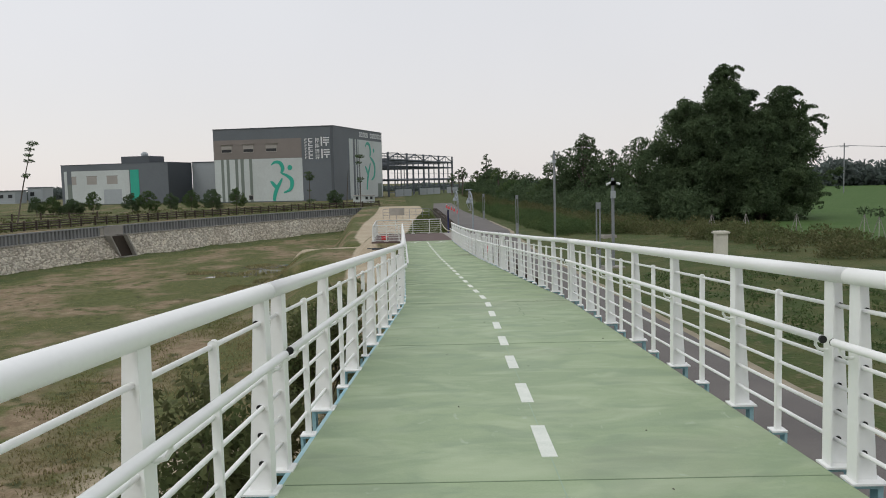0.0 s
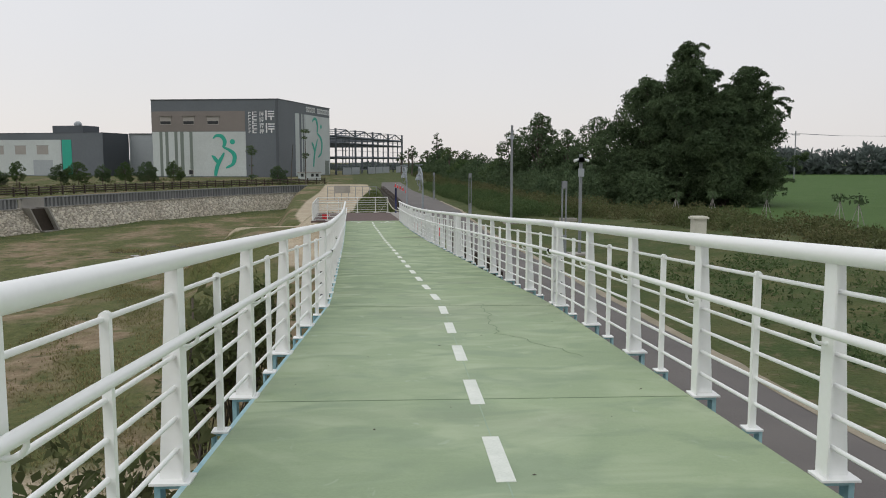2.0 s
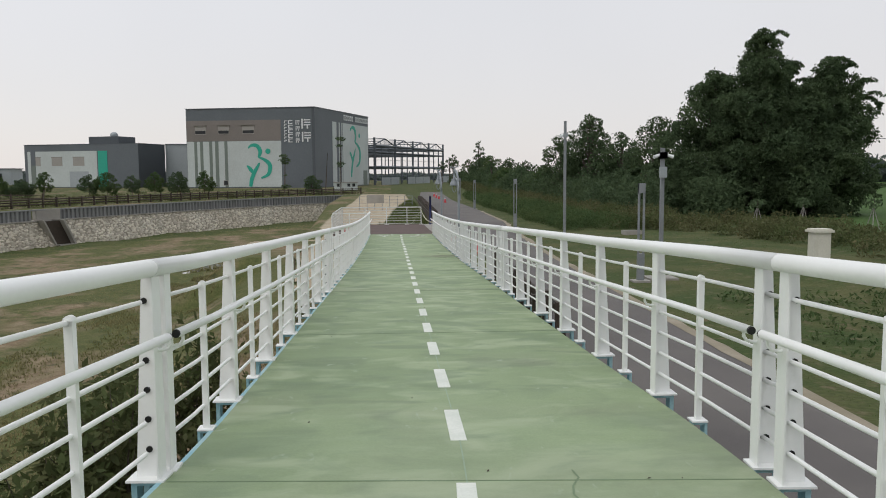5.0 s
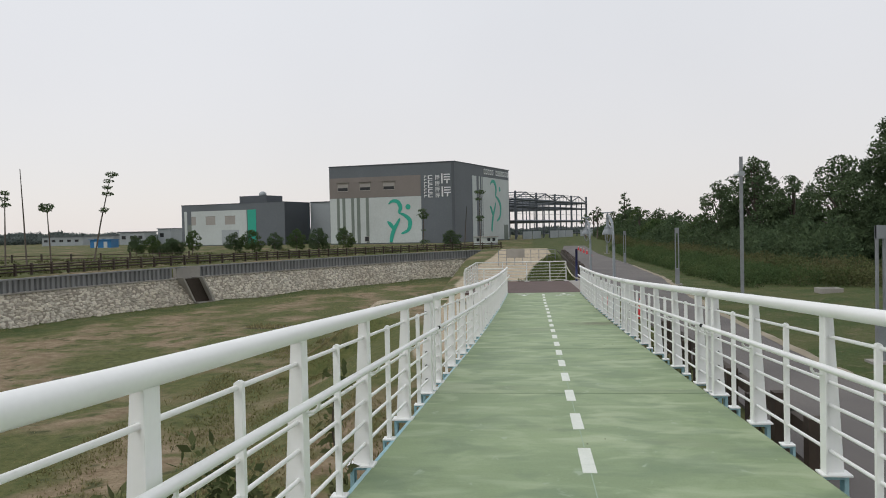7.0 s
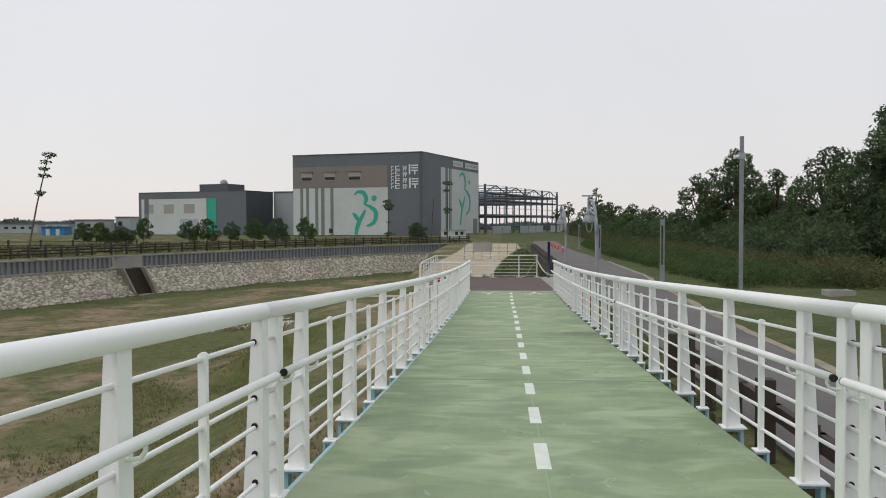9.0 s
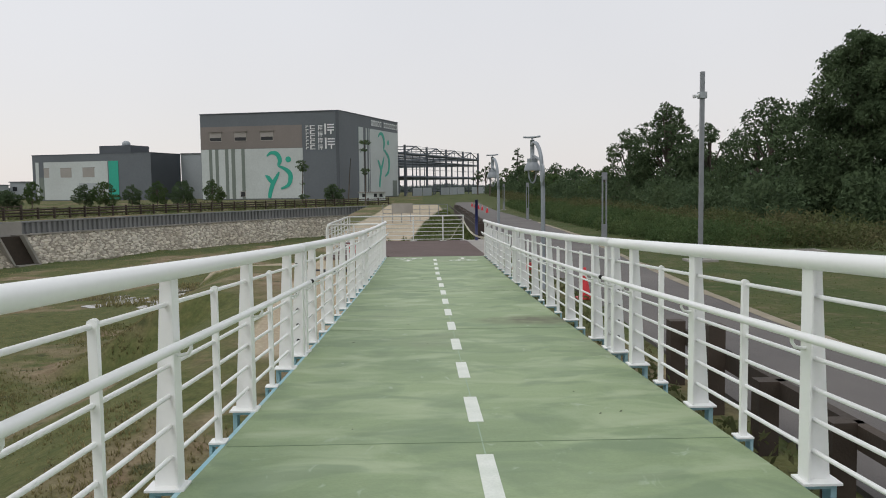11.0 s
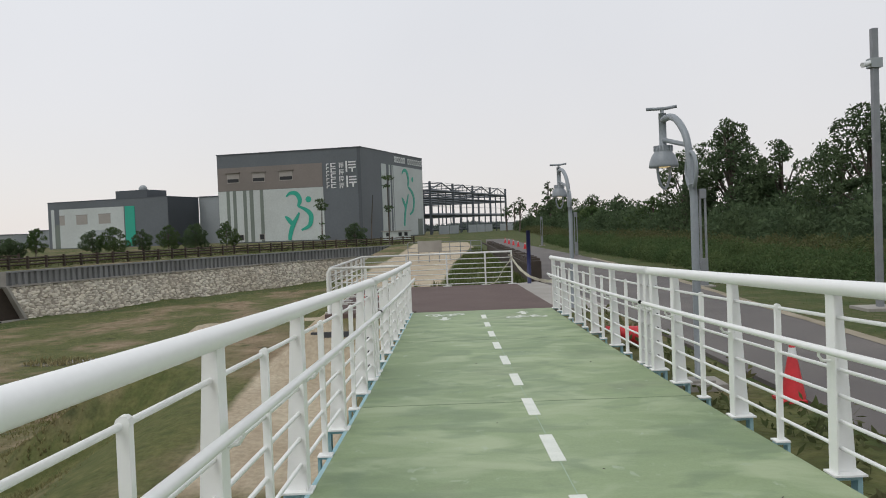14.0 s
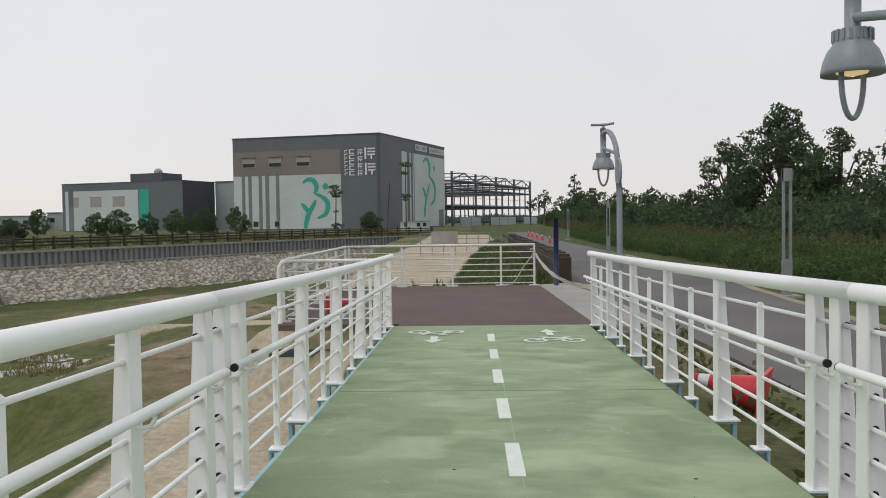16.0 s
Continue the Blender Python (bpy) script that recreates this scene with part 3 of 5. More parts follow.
for i, ((xa, ya), (xb, yb)) in enumerate(zip(trail, trail[1:])):
    for k in range(4):
        t0, t1 = k / 4, (k + 1) / 4
        j0, j1 = 0.03 * math.sin(7.3 * (i + t0)), 0.03 * math.sin(7.3 * (i + t1))
        p, q = across(ya + (yb - ya) * t0, xa + (xb - xa) * t0 + j0, 0.003), across(ya + (yb - ya) * t1, xa + (xb - xa) * t1 + j1, 0.003)
        w = (q - p).normalized().cross(Vector((0, 0, 1))) * 0.006
        g.add([p - w, q - w, q + w, p + w], [(0, 1, 2, 3)])
part("crack", g, M_DARKGREEN, deck, "dark hairline crack in the coating")
# grit and leaf scraps lying on the coating
grit = np.random.default_rng(77)
g = Geo()
for k in range(60):
    y, off = -grit.uniform(2, 58), grit.uniform(-1.6, 1.7)
    c, r, a = across(y, off, 0.004), grit.uniform(0.004, 0.011), grit.uniform(0, 6.28)
    u, w = Vector((math.cos(a), math.sin(a), 0.0)) * r * 1.8, Vector((-math.sin(a), math.cos(a), 0.0)) * r * 0.7
    lift = Vector((0, 0, r * 0.7))
    g.add([c - u, c - w, c + u, c + w, c + lift], [(0, 1, 4), (1, 2, 4), (2, 3, 4), (3, 0, 4)])
tagged(part("grit", g, M_BARK), "dark grit and leaf scraps scattered on the deck", "grit", kind="stuff")


def cycle_mark(cx, cy, turn):
    """A painted bicycle with its arrow, lying on the deck."""
    m = Matrix.Translation(across(cy, cx, 0.004)) @ pose(0, 0, 0, 0, 0, turn) @ Matrix.Diagonal((0.82, 0.82, 1, 1))
    g = Geo()

    def lay(p):
        q = m @ p
        return Vector((q.x, q.y, deck_z(q.y) + 0.007))

    def stroke(pts, w):
        pts = [Vector((x, y, 0)) for x, y in pts]
        for p, q in zip(pts, pts[1:]):
            s = (q - p).normalized().cross(Vector((0, 0, 1))) * w / 2
            g.add([lay(p + s), lay(q + s), lay(q - s), lay(p - s)], [(0, 1, 2, 3)])
    for wx in (-0.36, 0.36):
        stroke([(wx + 0.2 * math.cos(a * math.pi / 9), 0.24 * math.sin(a * math.pi / 9)) for a in range(19)], 0.08)
    stroke([(-0.36, 0), (-0.15, 0.34), (0.25, 0.34), (0.0, 0.0), (-0.36, 0)], 0.075)
    stroke([(0.36, 0), (0.22, 0.45), (0.36, 0.5)], 0.062)
    stroke([(-0.15, 0.34), (-0.18, 0.46)], 0.062)
    stroke([(-0.26, 0.48), (-0.08, 0.48)], 0.08)
    g2 = Geo()
    for quad in ([(-0.07, 0.75), (0.07, 0.75), (0.07, 1.25), (-0.07, 1.25)],):
        g2.add([lay(Vector((x, y, 0))) for x, y in quad], [(0, 1, 2, 3)])
    g2.add([lay(Vector((x, y, 0))) for x, y in ((-0.2, 1.25), (0.2, 1.25), (0, 1.75))], [(0, 1, 2)])
    part("cycle_symbol", g, M_LINE, deck, "white painted bicycle symbol")
    part("direction_arrow", g2, M_LINE, deck, "white painted arrow")


cycle_mark(1.0, -2.15, 0)
cycle_mark(-0.92, -0.95, 180)

# ---- railings ----
POST_L, POST_R = -1.82, 1.915
RAIL_H = 1.252


def post_mesh():
    """A tapered web plate with a flange on the side of the way, on a foot plate; x points outward."""
    g = Geo()
    for y0, y1, x0, x1, x2, x3 in ((-0.006, 0.006, -0.03, 0.042, -0.03, 0.115),):
        g.add([(x2, y0, 0.012), (x3, y0, 0.012), (x3, y1, 0.012), (x2, y1, 0.012), (x0, y0, RAIL_H), (x1, y0, RAIL_H), (x1, y1, RAIL_H), (x0, y1, RAIL_H)],
              [(0, 1, 5, 4), (1, 2, 6, 5), (2, 3, 7, 6), (3, 0, 4, 7)])
    g.box((-0.042, -0.065, 0.012), (-0.03, 0.065, RAIL_H))
    me = g.mesh("post", M_WHITE)
    return me


POST_MESH = post_mesh()
FOOT_MESH = Geo().box((-0.075, -0.085, 0.0), (0.155, 0.085, 0.014)).mesh("foot_plate", M_WHITE)
BRACKET_MESH = Geo().box((-0.05, -0.05, -0.03), (0.135, 0.05, -0.002)).box((0.1, -0.05, -0.24), (0.135, 0.05, -0.03)).mesh("bracket", M_BLUE_STEEL)
BALUSTER_MESH = Geo().box((-0.022, -0.02, 0.012), (0.022, 0.02, 1.10)).sweep([(0, -0.02, 1.10), (0, 0.02, 1.10)], 0.026, 10).mesh("baluster", M_WHITE)
SMALL_FOOT_MESH = Geo().box((-0.06, -0.06, 0.0), (0.06, 0.06, 0.012)).mesh("foot_plate", M_WHITE)
SMALL_BRACKET_MESH = Geo().box((-0.05, -0.045, -0.02), (0.06, 0.045, -0.002)).box((0.038, -0.045, -0.14), (0.06, 0.045, -0.02)).mesh("bracket", M_BLUE_STEEL)
arm = [(0.0, 0, 0.80), (-0.06, 0, 0.79), (-0.105, 0, 0.80), (-0.125, 0, 0.83), (-0.125, 0, 0.87)]
ARM_MESH = Geo().sweep(arm, 0.011, 8).mesh("handrail_bracket", M_WHITE, True)
BOLT_MESH = Geo().sweep([(0.0, -0.016, 0), (0.0, 0.016, 0)], 0.02, 8).mesh("bar_socket", M_RUBBER)


def railing(side, y0, y1, posts, thin, label):
    """One section of railing from y0 (further on) to y1 (nearer the start)."""
    base = POST_L if side < 0 else POST_R
    rail = thing("bridge_railing", label, "railing", "railing sections of the bridge")
    flip = 180 if side < 0 else 0
    yaw = lambda y: (-3.9 if y < -42.7 else 0.0)

    def along(off, z, a, b, r, sides, name, text="", mat=M_WHITE):
        n = max(2, int(abs(b - a) / 1.0) + 1)
        pts = [across(a + (b - a) * i / (n - 1), off, z) for i in range(n)]
        return part(name, Geo().sweep(pts, r, sides), mat, rail, text, True)
    along(base - side * 0.027, RAIL_H + (0.034 if side < 0 else 0.048), y0 - 0.004, y1 + 0.004, 0.054, 16, "top_rail", "thick round white top rail")
    hand = along(base - side * 0.13, 0.88, y0 - 0.03, y1 + 0.14, 0.027, 12, "handrail", "slim white handrail")
    for ye in (y0 - 0.026, y1 + 0.136):
        p = across(ye, base - side * 0.13, 0.88)
        e = part("end_cap", Geo().sweep([p - Vector((0, 0.012, 0)), p + Vector((0, 0.012, 0))], 0.0255, 12), M_RUBBER, hand, "black end cap")
    for z in (1.09, 0.73, 0.55, 0.37, 0.185):
        along(base + side * 0.012, z, y0 - 0.06, y1 + 0.06, 0.0145, 8, "horizontal_bar")
    lag = (0.1 if y0 < -50 else 0.24 if y0 < -40 else 0.2 if y0 < -20 else 0.13) if side < 0 else 0.08
    for y in [q + lag for q in posts]:
        m = Matrix.Translation(across(y, base, 0)) @ pose(0, 0, 0, 0, 0, yaw(y) + flip)
        po = part("post", POST_MESH, None, rail)
        po.matrix_world = m
        for nm, mesh_ in (("foot_plate", FOOT_MESH), ("bracket", BRACKET_MESH)):
            part(nm, mesh_, None, po)
        for z in (1.09, 0.73, 0.55, 0.37, 0.185):
            if abs(y - y0) < 0.32 or abs(y - y1) < 0.32:
                s = part("bar_socket", BOLT_MESH, None, po, "dark bar end in the post")
                s.location = (0.03, 0.0, z)
        ar = part("handrail_bracket", ARM_MESH, None, po, "bent round handrail bracket")
    for y in [q + lag for q in thin]:
        m = Matrix.Translation(across(y, base, 0)) @ pose(0, 0, 0, 0, 0, yaw(y) + flip)
        ba = part("baluster", BALUSTER_MESH, None, rail)
        ba.matrix_world = m
        for nm, mesh_ in (("foot_plate", SMALL_FOOT_MESH), ("bracket", SMALL_BRACKET_MESH)):
            part(nm, mesh_, None, ba)
    return rail


SECTIONS = [(0.15, -10.37, [-0.2, -1.95, -3.92, -5.9, -7.82, -9.85, -10.2], [-1.07, -2.94, -4.91, -6.86, -8.84]),
            (-10.37, -20.6, [-10.55, -11.57, -13.57, -15.6, -17.62, -19.62, -20.43], [-12.57, -14.59, -16.61, -18.62]),
            (-20.6, -30.72, [-20.78, -21.64, -23.63, -25.68, -27.8, -29.82, -30.55], [-22.63, -24.66, -26.74, -28.81]),
            (-30.72, -43.08, [-30.9, -32.82, -34.98, -36.9, -38.9, -40.93, -42.9], [-31.86, -33.9, -35.94, -37.9, -39.91, -41.91]),
            (-43.08, -55.67, [-43.26, -45.35, -47.42, -49.45, -51.54, -53.62, -55.5], [-44.3, -46.39, -48.44, -50.5, -52.58, -54.56]),
            (-55.67, -67.7, [-55.85, -57.85, -59.85, -61.85, -63.85, -65.85, -67.53], [-56.85, -58.85, -60.85, -62.85, -64.85, -66.69]),
            (-67.7, -79.7, [-67.87, -69.85, -71.85, -73.85, -75.85, -77.85, -79.5], [-68.86, -70.85, -72.85, -74.85, -76.85, -78.67])]
for a, b, posts, thin in SECTIONS:
    for side in (-1, 1):
        railing(side, a, b, posts, thin, "white tubular steel railing section along the bridge deck")

# guard rail round the landing
def landing_rail(pts, label, posts):
    r = thing("landing_railing", label, "railing", "railings round the landing")
    top = [Vector(p) for p in pts]
    part("top_rail", Geo().sweep([p + Vector((0, 0, 1.2)) for p in top], 0.036, 10), M_WHITE_OLD, r, "", True)
    for z in (0.08, 0.27, 0.45, 0.63, 0.81, 0.99):
        part("horizontal_bar", Geo().sweep([p + Vector((0, 0, z)) for p in top], 0.017, 6), M_WHITE_OLD, r, "", True)
    for p in posts:
        p = Vector(p)
        po = part("post", Geo().box((p.x - 0.03, p.y - 0.02, 0.0), (p.x + 0.03, p.y + 0.02, 1.2)), M_WHITE_OLD, r)
        part("foot_plate", Geo().prism([(p.x - 0.16, p.y - 0.05), (p.x + 0.16, p.y - 0.05), (p.x + 0.05, p.y + 0.06), (p.x - 0.05, p.y + 0.06)], -0.003, 0.03), M_WHITE_OLD, po)
    return r


landing_rail([(-4.0, 8.75, 0), (1.5, 9.0, 0)], "weathered white pipe railing at the end of the landing",
             [(-3.95, 8.76), (-2.4, 8.83), (-0.92, 8.9), (0.5, 8.95), (1.48, 9.0)])
landing_rail([(-4.03, 0.75, 0), (-4.03, 8.7, 0)], "weathered white pipe railing along the river edge of the landing",
             [(-4.03, y) for y in (0.8, 1.9, 3.1, 4.3, 5.6, 7.0, 8.6)])
r = landing_rail([(-3.9, 0.6, 0), (-2.0, 0.6, 0)], "white pipe railing closing the corner of the landing", [(-3.05, 0.6), (-2.1, 0.6)])
part("rounded_end", Geo().sweep([(-3.9, 0.6, 1.2), (-4.0, 0.6, 1.17), (-4.05, 0.6, 1.08), (-4.06, 0.6, 0.9), (-4.06, 0.6, -0.3)], 0.05, 10), M_WHITE_OLD, r, "thick pipe bent down at the end", True)

# ribbon hung across the gap, and the rope end tied to the rail
pts = []
for i in range(21):
    t = i / 20
    pts.append(Vector((1.5 + 0.45 * t, 9.0 - 8.85 * t, 0.95 - 0.28 * t - 0.62 * 4 * t * (1 - t) * (1 - 0.35 * t) * 0.55)))
g = Geo()
for i, p in enumerate(pts):
    w = 0.045 + 0.01 * math.sin(i * 1.7)
    a = i * 0.35
    s = Vector((0.25 * math.sin(a), 0, 1)).normalized() * w
    n = Vector((0.004, 0, 0))
    g.v += [p - s - n, p + s - n, p + s + n, p - s + n]
for i in range(20):
    for k in range(4):
        g.f.append((4 * i + k, 4 * i + (k + 1) % 4, 4 * i + 4 + (k + 1) % 4, 4 * i + 4 + k))
solid("barrier_ribbon", g, M_TAPE, "cream barrier ribbon sagging between two railings", "ribbon")
g = Geo().sweep([(1.47, 8.93, 1.0), (1.40, 8.9, 0.86), (1.15, 8.88, 0.55), (0.95, 8.86, 0.2), (0.8, 8.82, 0.05), (0.45, 8.8, 0.015)], 0.013, 6)
g.sweep([(1.5, 8.93, 1.02), (1.44, 8.9, 1.07), (1.36, 8.92, 1.06)], 0.02, 6)
solid("rope", g, M_TAPE, "pale rope tied to the railing end", "rope", smooth=True)
g = Geo().sweep([(2.12, 9.05, -0.1), (2.13, 9.05, 1.95)], 0.075, 12)
bp = solid("marker_post", g, M_NAVY, "dark blue round marker post beside the path", "post", smooth=True)

# ---- far bank: stone revetment, sheet piling, timber fence ----
def walk_line(pts, step, start=0.0):
    """Places and directions every step metres along a polyline."""
    out, carry = [], start
    for (ax, ay), (bx, by) in zip(pts, pts[1:]):
        ln = math.hypot(bx - ax, by - ay)
        t = carry
        while t < ln:
            out.append((ax + (bx - ax) * t / ln, ay + (by - ay) * t / ln, math.degrees(math.atan2(by - ay, bx - ax))))
            t += step
        carry = t - ln
    return out


BANK = RIVER[1:]
rng = np.random.default_rng(7)
g = Geo()
line = walk_line(BANK, 2.0) + [(*BANK[-1], math.degrees(math.atan2(4, 5.5)))]
for x, y, a in line:
    nx_, ny_ = math.sin(radians(a)), -math.cos(radians(a))
    for off, z in ((1.35, -4.5), (0.05, -1.42), (-0.45, -1.40), (-0.45, -4.5)):
        g.v.append((x + nx_ * off, y + ny_ * off, z))
for i in range(len(line) - 1):
    for k in range(3):
        g.f.append((4 * i + k, 4 * i + 4 + k, 4 * i + 5 + k, 4 * i + 1 + k))
revet = solid("retaining_wall", g, M_STONEBED, "rough stone revetment along the far river bank", "retaining wall", "structure")
# the stones themselves
base_v = np.array([(1, 0, 0), (0.5, 0.87, 0), (-0.5, 0.87, 0), (-1, 0, 0), (-0.5, -0.87, 0), (0.5, -0.87, 0),
                   (0.55, 0.3, 0.6), (-0.45, 0.45, 0.6), (-0.5, -0.35, 0.62), (0.4, -0.5, 0.58)])
base_f = [(0, 1, 6), (1, 2, 7), (1, 7, 6), (2, 3, 7), (3, 8, 7), (3, 4, 8), (4, 5, 9), (4, 9, 8), (5, 0, 6), (5, 6, 9), (6, 7, 8, 9)]
g = Geo()
for x, y, a in walk_line(BANK[1:], 0.40):
    ca, sa = math.cos(radians(a)), math.sin(radians(a))
    nx_, ny_ = sa, -ca
    for row in range(14):
        t = (row + 0.5 + rng.uniform(-0.35, 0.35)) / 14
        off, z = 1.25 - 1.22 * t, -4.25 + 2.85 * t
        sh = rng.uniform(-0.25, 0.25)
        r = rng.uniform(0.13, 0.24)
        rot = rng.uniform(-0.35, 0.35) + 3.14 * (row % 2)
        v = base_v * (r * rng.uniform(1.0, 1.7), r * rng.uniform(0.6, 0.95), r * rng.uniform(0.35, 0.8))
        v = v * (1 + rng.uniform(-0.16, 0.16, (10, 1)))
        c, s = math.cos(rot), math.sin(rot)
        u, w, h = v[:, 0] * c - v[:, 1] * s, v[:, 0] * s + v[:, 1] * c, v[:, 2]
        # u runs along the bank, w up the slope, h out of it
        px = x + ca * (u + sh) + nx_ * (off - 0.38 * w + 0.92 * h)
        py = y + sa * (u + sh) + ny_ * (off - 0.38 * w + 0.92 * h)
        pz = z + 0.92 * w + 0.38 * h
        g.add(np.stack([px, py, pz], 1).tolist(), base_f)
st = part("stones", g, M_STONE, revet, "grey and buff field stones set in the bank")
st["kind"] = "stuff"
# concrete kerb on top, the outfall and its head
g = Geo()
for x, y, a in line:
    nx_, ny_ = math.sin(radians(a)), -math.cos(radians(a))
    for off, z in ((0.22, -1.46), (0.22, -1.33), (-0.45, -1.33), (-0.45, -1.46)):
        g.v.append((x + nx_ * off, y + ny_ * off, z))
for i in range(len(line) - 1):
    for k in range(3):
        g.f.append((4 * i + k, 4 * i + 4 + k, 4 * i + 5 + k, 4 * i + 1 + k))
part("coping", g, M_CONC, revet, "pale concrete coping")
m = pose(-38.6, 44.8, 0, 0, 0, math.degrees(math.atan2(17, 8.3)))
slant = Matrix(((1, 0, -0.55, -1.4), (0, 1, 0, 0), (0, 0, 1, 0), (0, 0, 0, 1)))
ms = m @ slant
g = Geo()
g.box((-1.15, -1.5, -4.2), (-0.95, 0.3, -1.3), ms).box((0.95, -2.1, -4.2), (1.2, 0.3, -1.3), ms).box((-1.15, -2.1, -4.3), (1.2, 0.3, -4.05), ms)
outfall = solid("drain_outfall", g, M_CONC, "concrete drain outfall through the stone bank", "drain outfall")
part("opening", Geo().box((-0.95, -1.5, -4.04), (0.95, -1.2, -1.42), ms), M_WOOD, outfall, "dark brown drain mouth")
part("head_block", Geo().box((-1.6, -0.25, -1.33), (1.6, 0.35, -0.15), m), M_CONC, outfall, "buff concrete head block")

pile_prof = [(-0.30, -0.10), (-0.12, -0.10), (-0.05, 0.10), (0.23, 0.10), (0.30, -0.10)]
g = Geo()
for z in (-1.4, -0.28):
    g.v += [(a, b, z) for a, b in pile_prof]
g.f = [(i, i + 1, 6 + i, 5 + i) for i in range(4)]
PILE = g.mesh("sheet_pile", M_PILE)
wall_far = thing("piling_wall", "grey steel sheet piling on top of the stone bank", "sheet piling", kind="structure")
for x, y, a in walk_line(BANK[1:], 0.6):
    if math.hypot(x + 39.2, y - 44.6) < 1.7:
        continue
    ob = part("sheet_pile", PILE, None, wall_far)
    ob.matrix_world = pose(x - math.sin(radians(a)) * 0.12, y + math.cos(radians(a)) * 0.12, 0, 0, 0, a + 180)
g = Geo()
for x, y, a in line:
    nx_, ny_ = math.sin(radians(a)), -math.cos(radians(a))
    for off, z in ((0.05, -0.28), (0.05, -0.14), (-0.3, -0.14), (-0.3, -0.28)):
        g.v.append((x + nx_ * off, y + ny_ * off, z))
for i in range(len(line) - 1):
    for k in range(4):
        g.f.append((4 * i + k, 4 * i + 4 + k, 4 * i + 4 + (k + 1) % 4, 4 * i + (k + 1) % 4))
part("capping_beam", g, M_PILE, wall_far, "grey steel capping beam")

FENCE = [(x - 3.6 * math.sin(radians(a)), y + 3.6 * math.cos(radians(a))) for x, y, a in walk_line(BANK[1:], 1.9)]
fence = thing("timber_fence", "brown post and rail timber fence along the terrace", "fence")
FPOST = Geo().box((-0.10, -0.10, -0.3), (0.10, 0.10, 1.15)).mesh("fence_post", M_WOOD)
for x, y in FENCE:
    ob = part("fence_post", FPOST, None, fence)
    ob.location = (x, y, float(ground_z(x, y)))
for (ax, ay), (bx, by) in zip(FENCE, FENCE[1:]):
    az, bz = float(ground_z(ax, ay)), float(ground_z(bx, by))
    for h in (0.38, 0.68, 0.95):
        part("fence_rail", Geo().sweep([(ax, ay, az + h), (bx, by, bz + h)], 0.075, 4), M_WOOD, fence)
fence2 = thing("timber_fence", "second brown timber fence further back on the terrace", "fence")
F2 = [(-90 + 4.0 * i, 64 + 0.55 * i + 0.02 * i * i) for i in range(11)]
for x, y in F2:
    ob = part("fence_post", FPOST, None, fence2)
    ob.location = (x, y, float(ground_z(x, y)))
for (ax, ay), (bx, by) in zip(F2, F2[1:]):
    for h in (0.42, 0.9):
        part("fence_rail", Geo().sweep([(ax, ay, float(ground_z(ax, ay)) + h), (bx, by, float(ground_z(bx, by)) + h)], 0.05, 4), M_WOOD, fence2)


# ---- buildings ----
def facade(a, b, z0, z1):
    """A frame on a wall from plan point a to b: u from 0 to 1 along it, v from 0 (top) to 1 (ground), out metres proud."""
    a, b = Vector((*a, 0)), Vector((*b, 0))
    d = b - a
    out = Vector((d.y, -d.x, 0)).normalized()

    def at(u, v, o=0.0):
        return a + d * u + out * o + Vector((0, 0, z1 + (z0 - z1) * v))
    return at


def plate(g, at, u0, u1, v0, v1, o, depth=0.06):
    f = [at(u0, v1, o), at(u1, v1, o), at(u1, v0, o), at(u0, v0, o)]
    k = [at(u0, v1, o - depth), at(u1, v1, o - depth), at(u1, v0, o - depth), at(u0, v0, o - depth)]
    return g.add(f + k, [(0, 1, 2, 3), (0, 4, 5, 1), (1, 5, 6, 2), (2, 6, 7, 3), (3, 7, 4, 0)])


def ribbon(g, at, pts, widths, o, lu, lv):
    """A tapering stroke through (u, v) points; widths in metres; lu and lv: the wall's length and height."""
    ps = [Vector((u * lu, v * lv, 0)) for u, v in pts]
    L, R = [], []
    for i, p in enumerate(ps):
        d = (ps[min(i + 1, len(ps) - 1)] - ps[max(i - 1, 0)]).normalized()
        s = Vector((-d.y, d.x, 0)) * widths[i] / 2
        L.append(p + s)
        R.append(p - s)
    n = len(ps)
    verts = [at(p.x / lu, p.y / lv, o - back) for back in (0.0, 0.05) for side in (L, R) for p in side]
    faces = []
    for i in range(n - 1):
        faces += [(i, i + 1, n + i + 1, n + i), (i, 2 * n + i, 2 * n + i + 1, i + 1), (n + i, n + i + 1, 3 * n + i + 1, 3 * n + i)]
    g.add(verts, faces)


def spline(pts, n=6):
    out = []
    P = [pts[0], *pts, pts[-1]]
    for i in range(1, len(P) - 2):
        for k in range(n):
            t = k / n
            out.append(tuple(0.5 * (2 * P[i][j] + (P[i + 1][j] - P[i - 1][j]) * t + (2 * P[i - 1][j] - 5 * P[i][j] + 4 * P[i + 1][j] - P[i + 2][j]) * t * t
                                    + (-P[i - 1][j] + 3 * P[i][j] - 3 * P[i + 1][j] + P[i + 2][j]) * t ** 3) for j in range(len(pts[0]))))
    return out + [tuple(pts[-1])]


Z0, Z1 = 0.3, 18.45
CL, CC, CR = (-48.0, 146.4), (-17.8, 139.7), (-6.8, 174.2)
CB = (CL[0] + CR[0] - CC[0], CL[1] + CR[1] - CC[1])
hall = thing("factory_hall", "tall grey factory hall with white panels and green emblems", "factory building")
g = Geo().prism([CL, CC, CR, CB], -0.2, Z1)
part("wall", g, M_GREYWALL, hall, "slate grey clad wall")
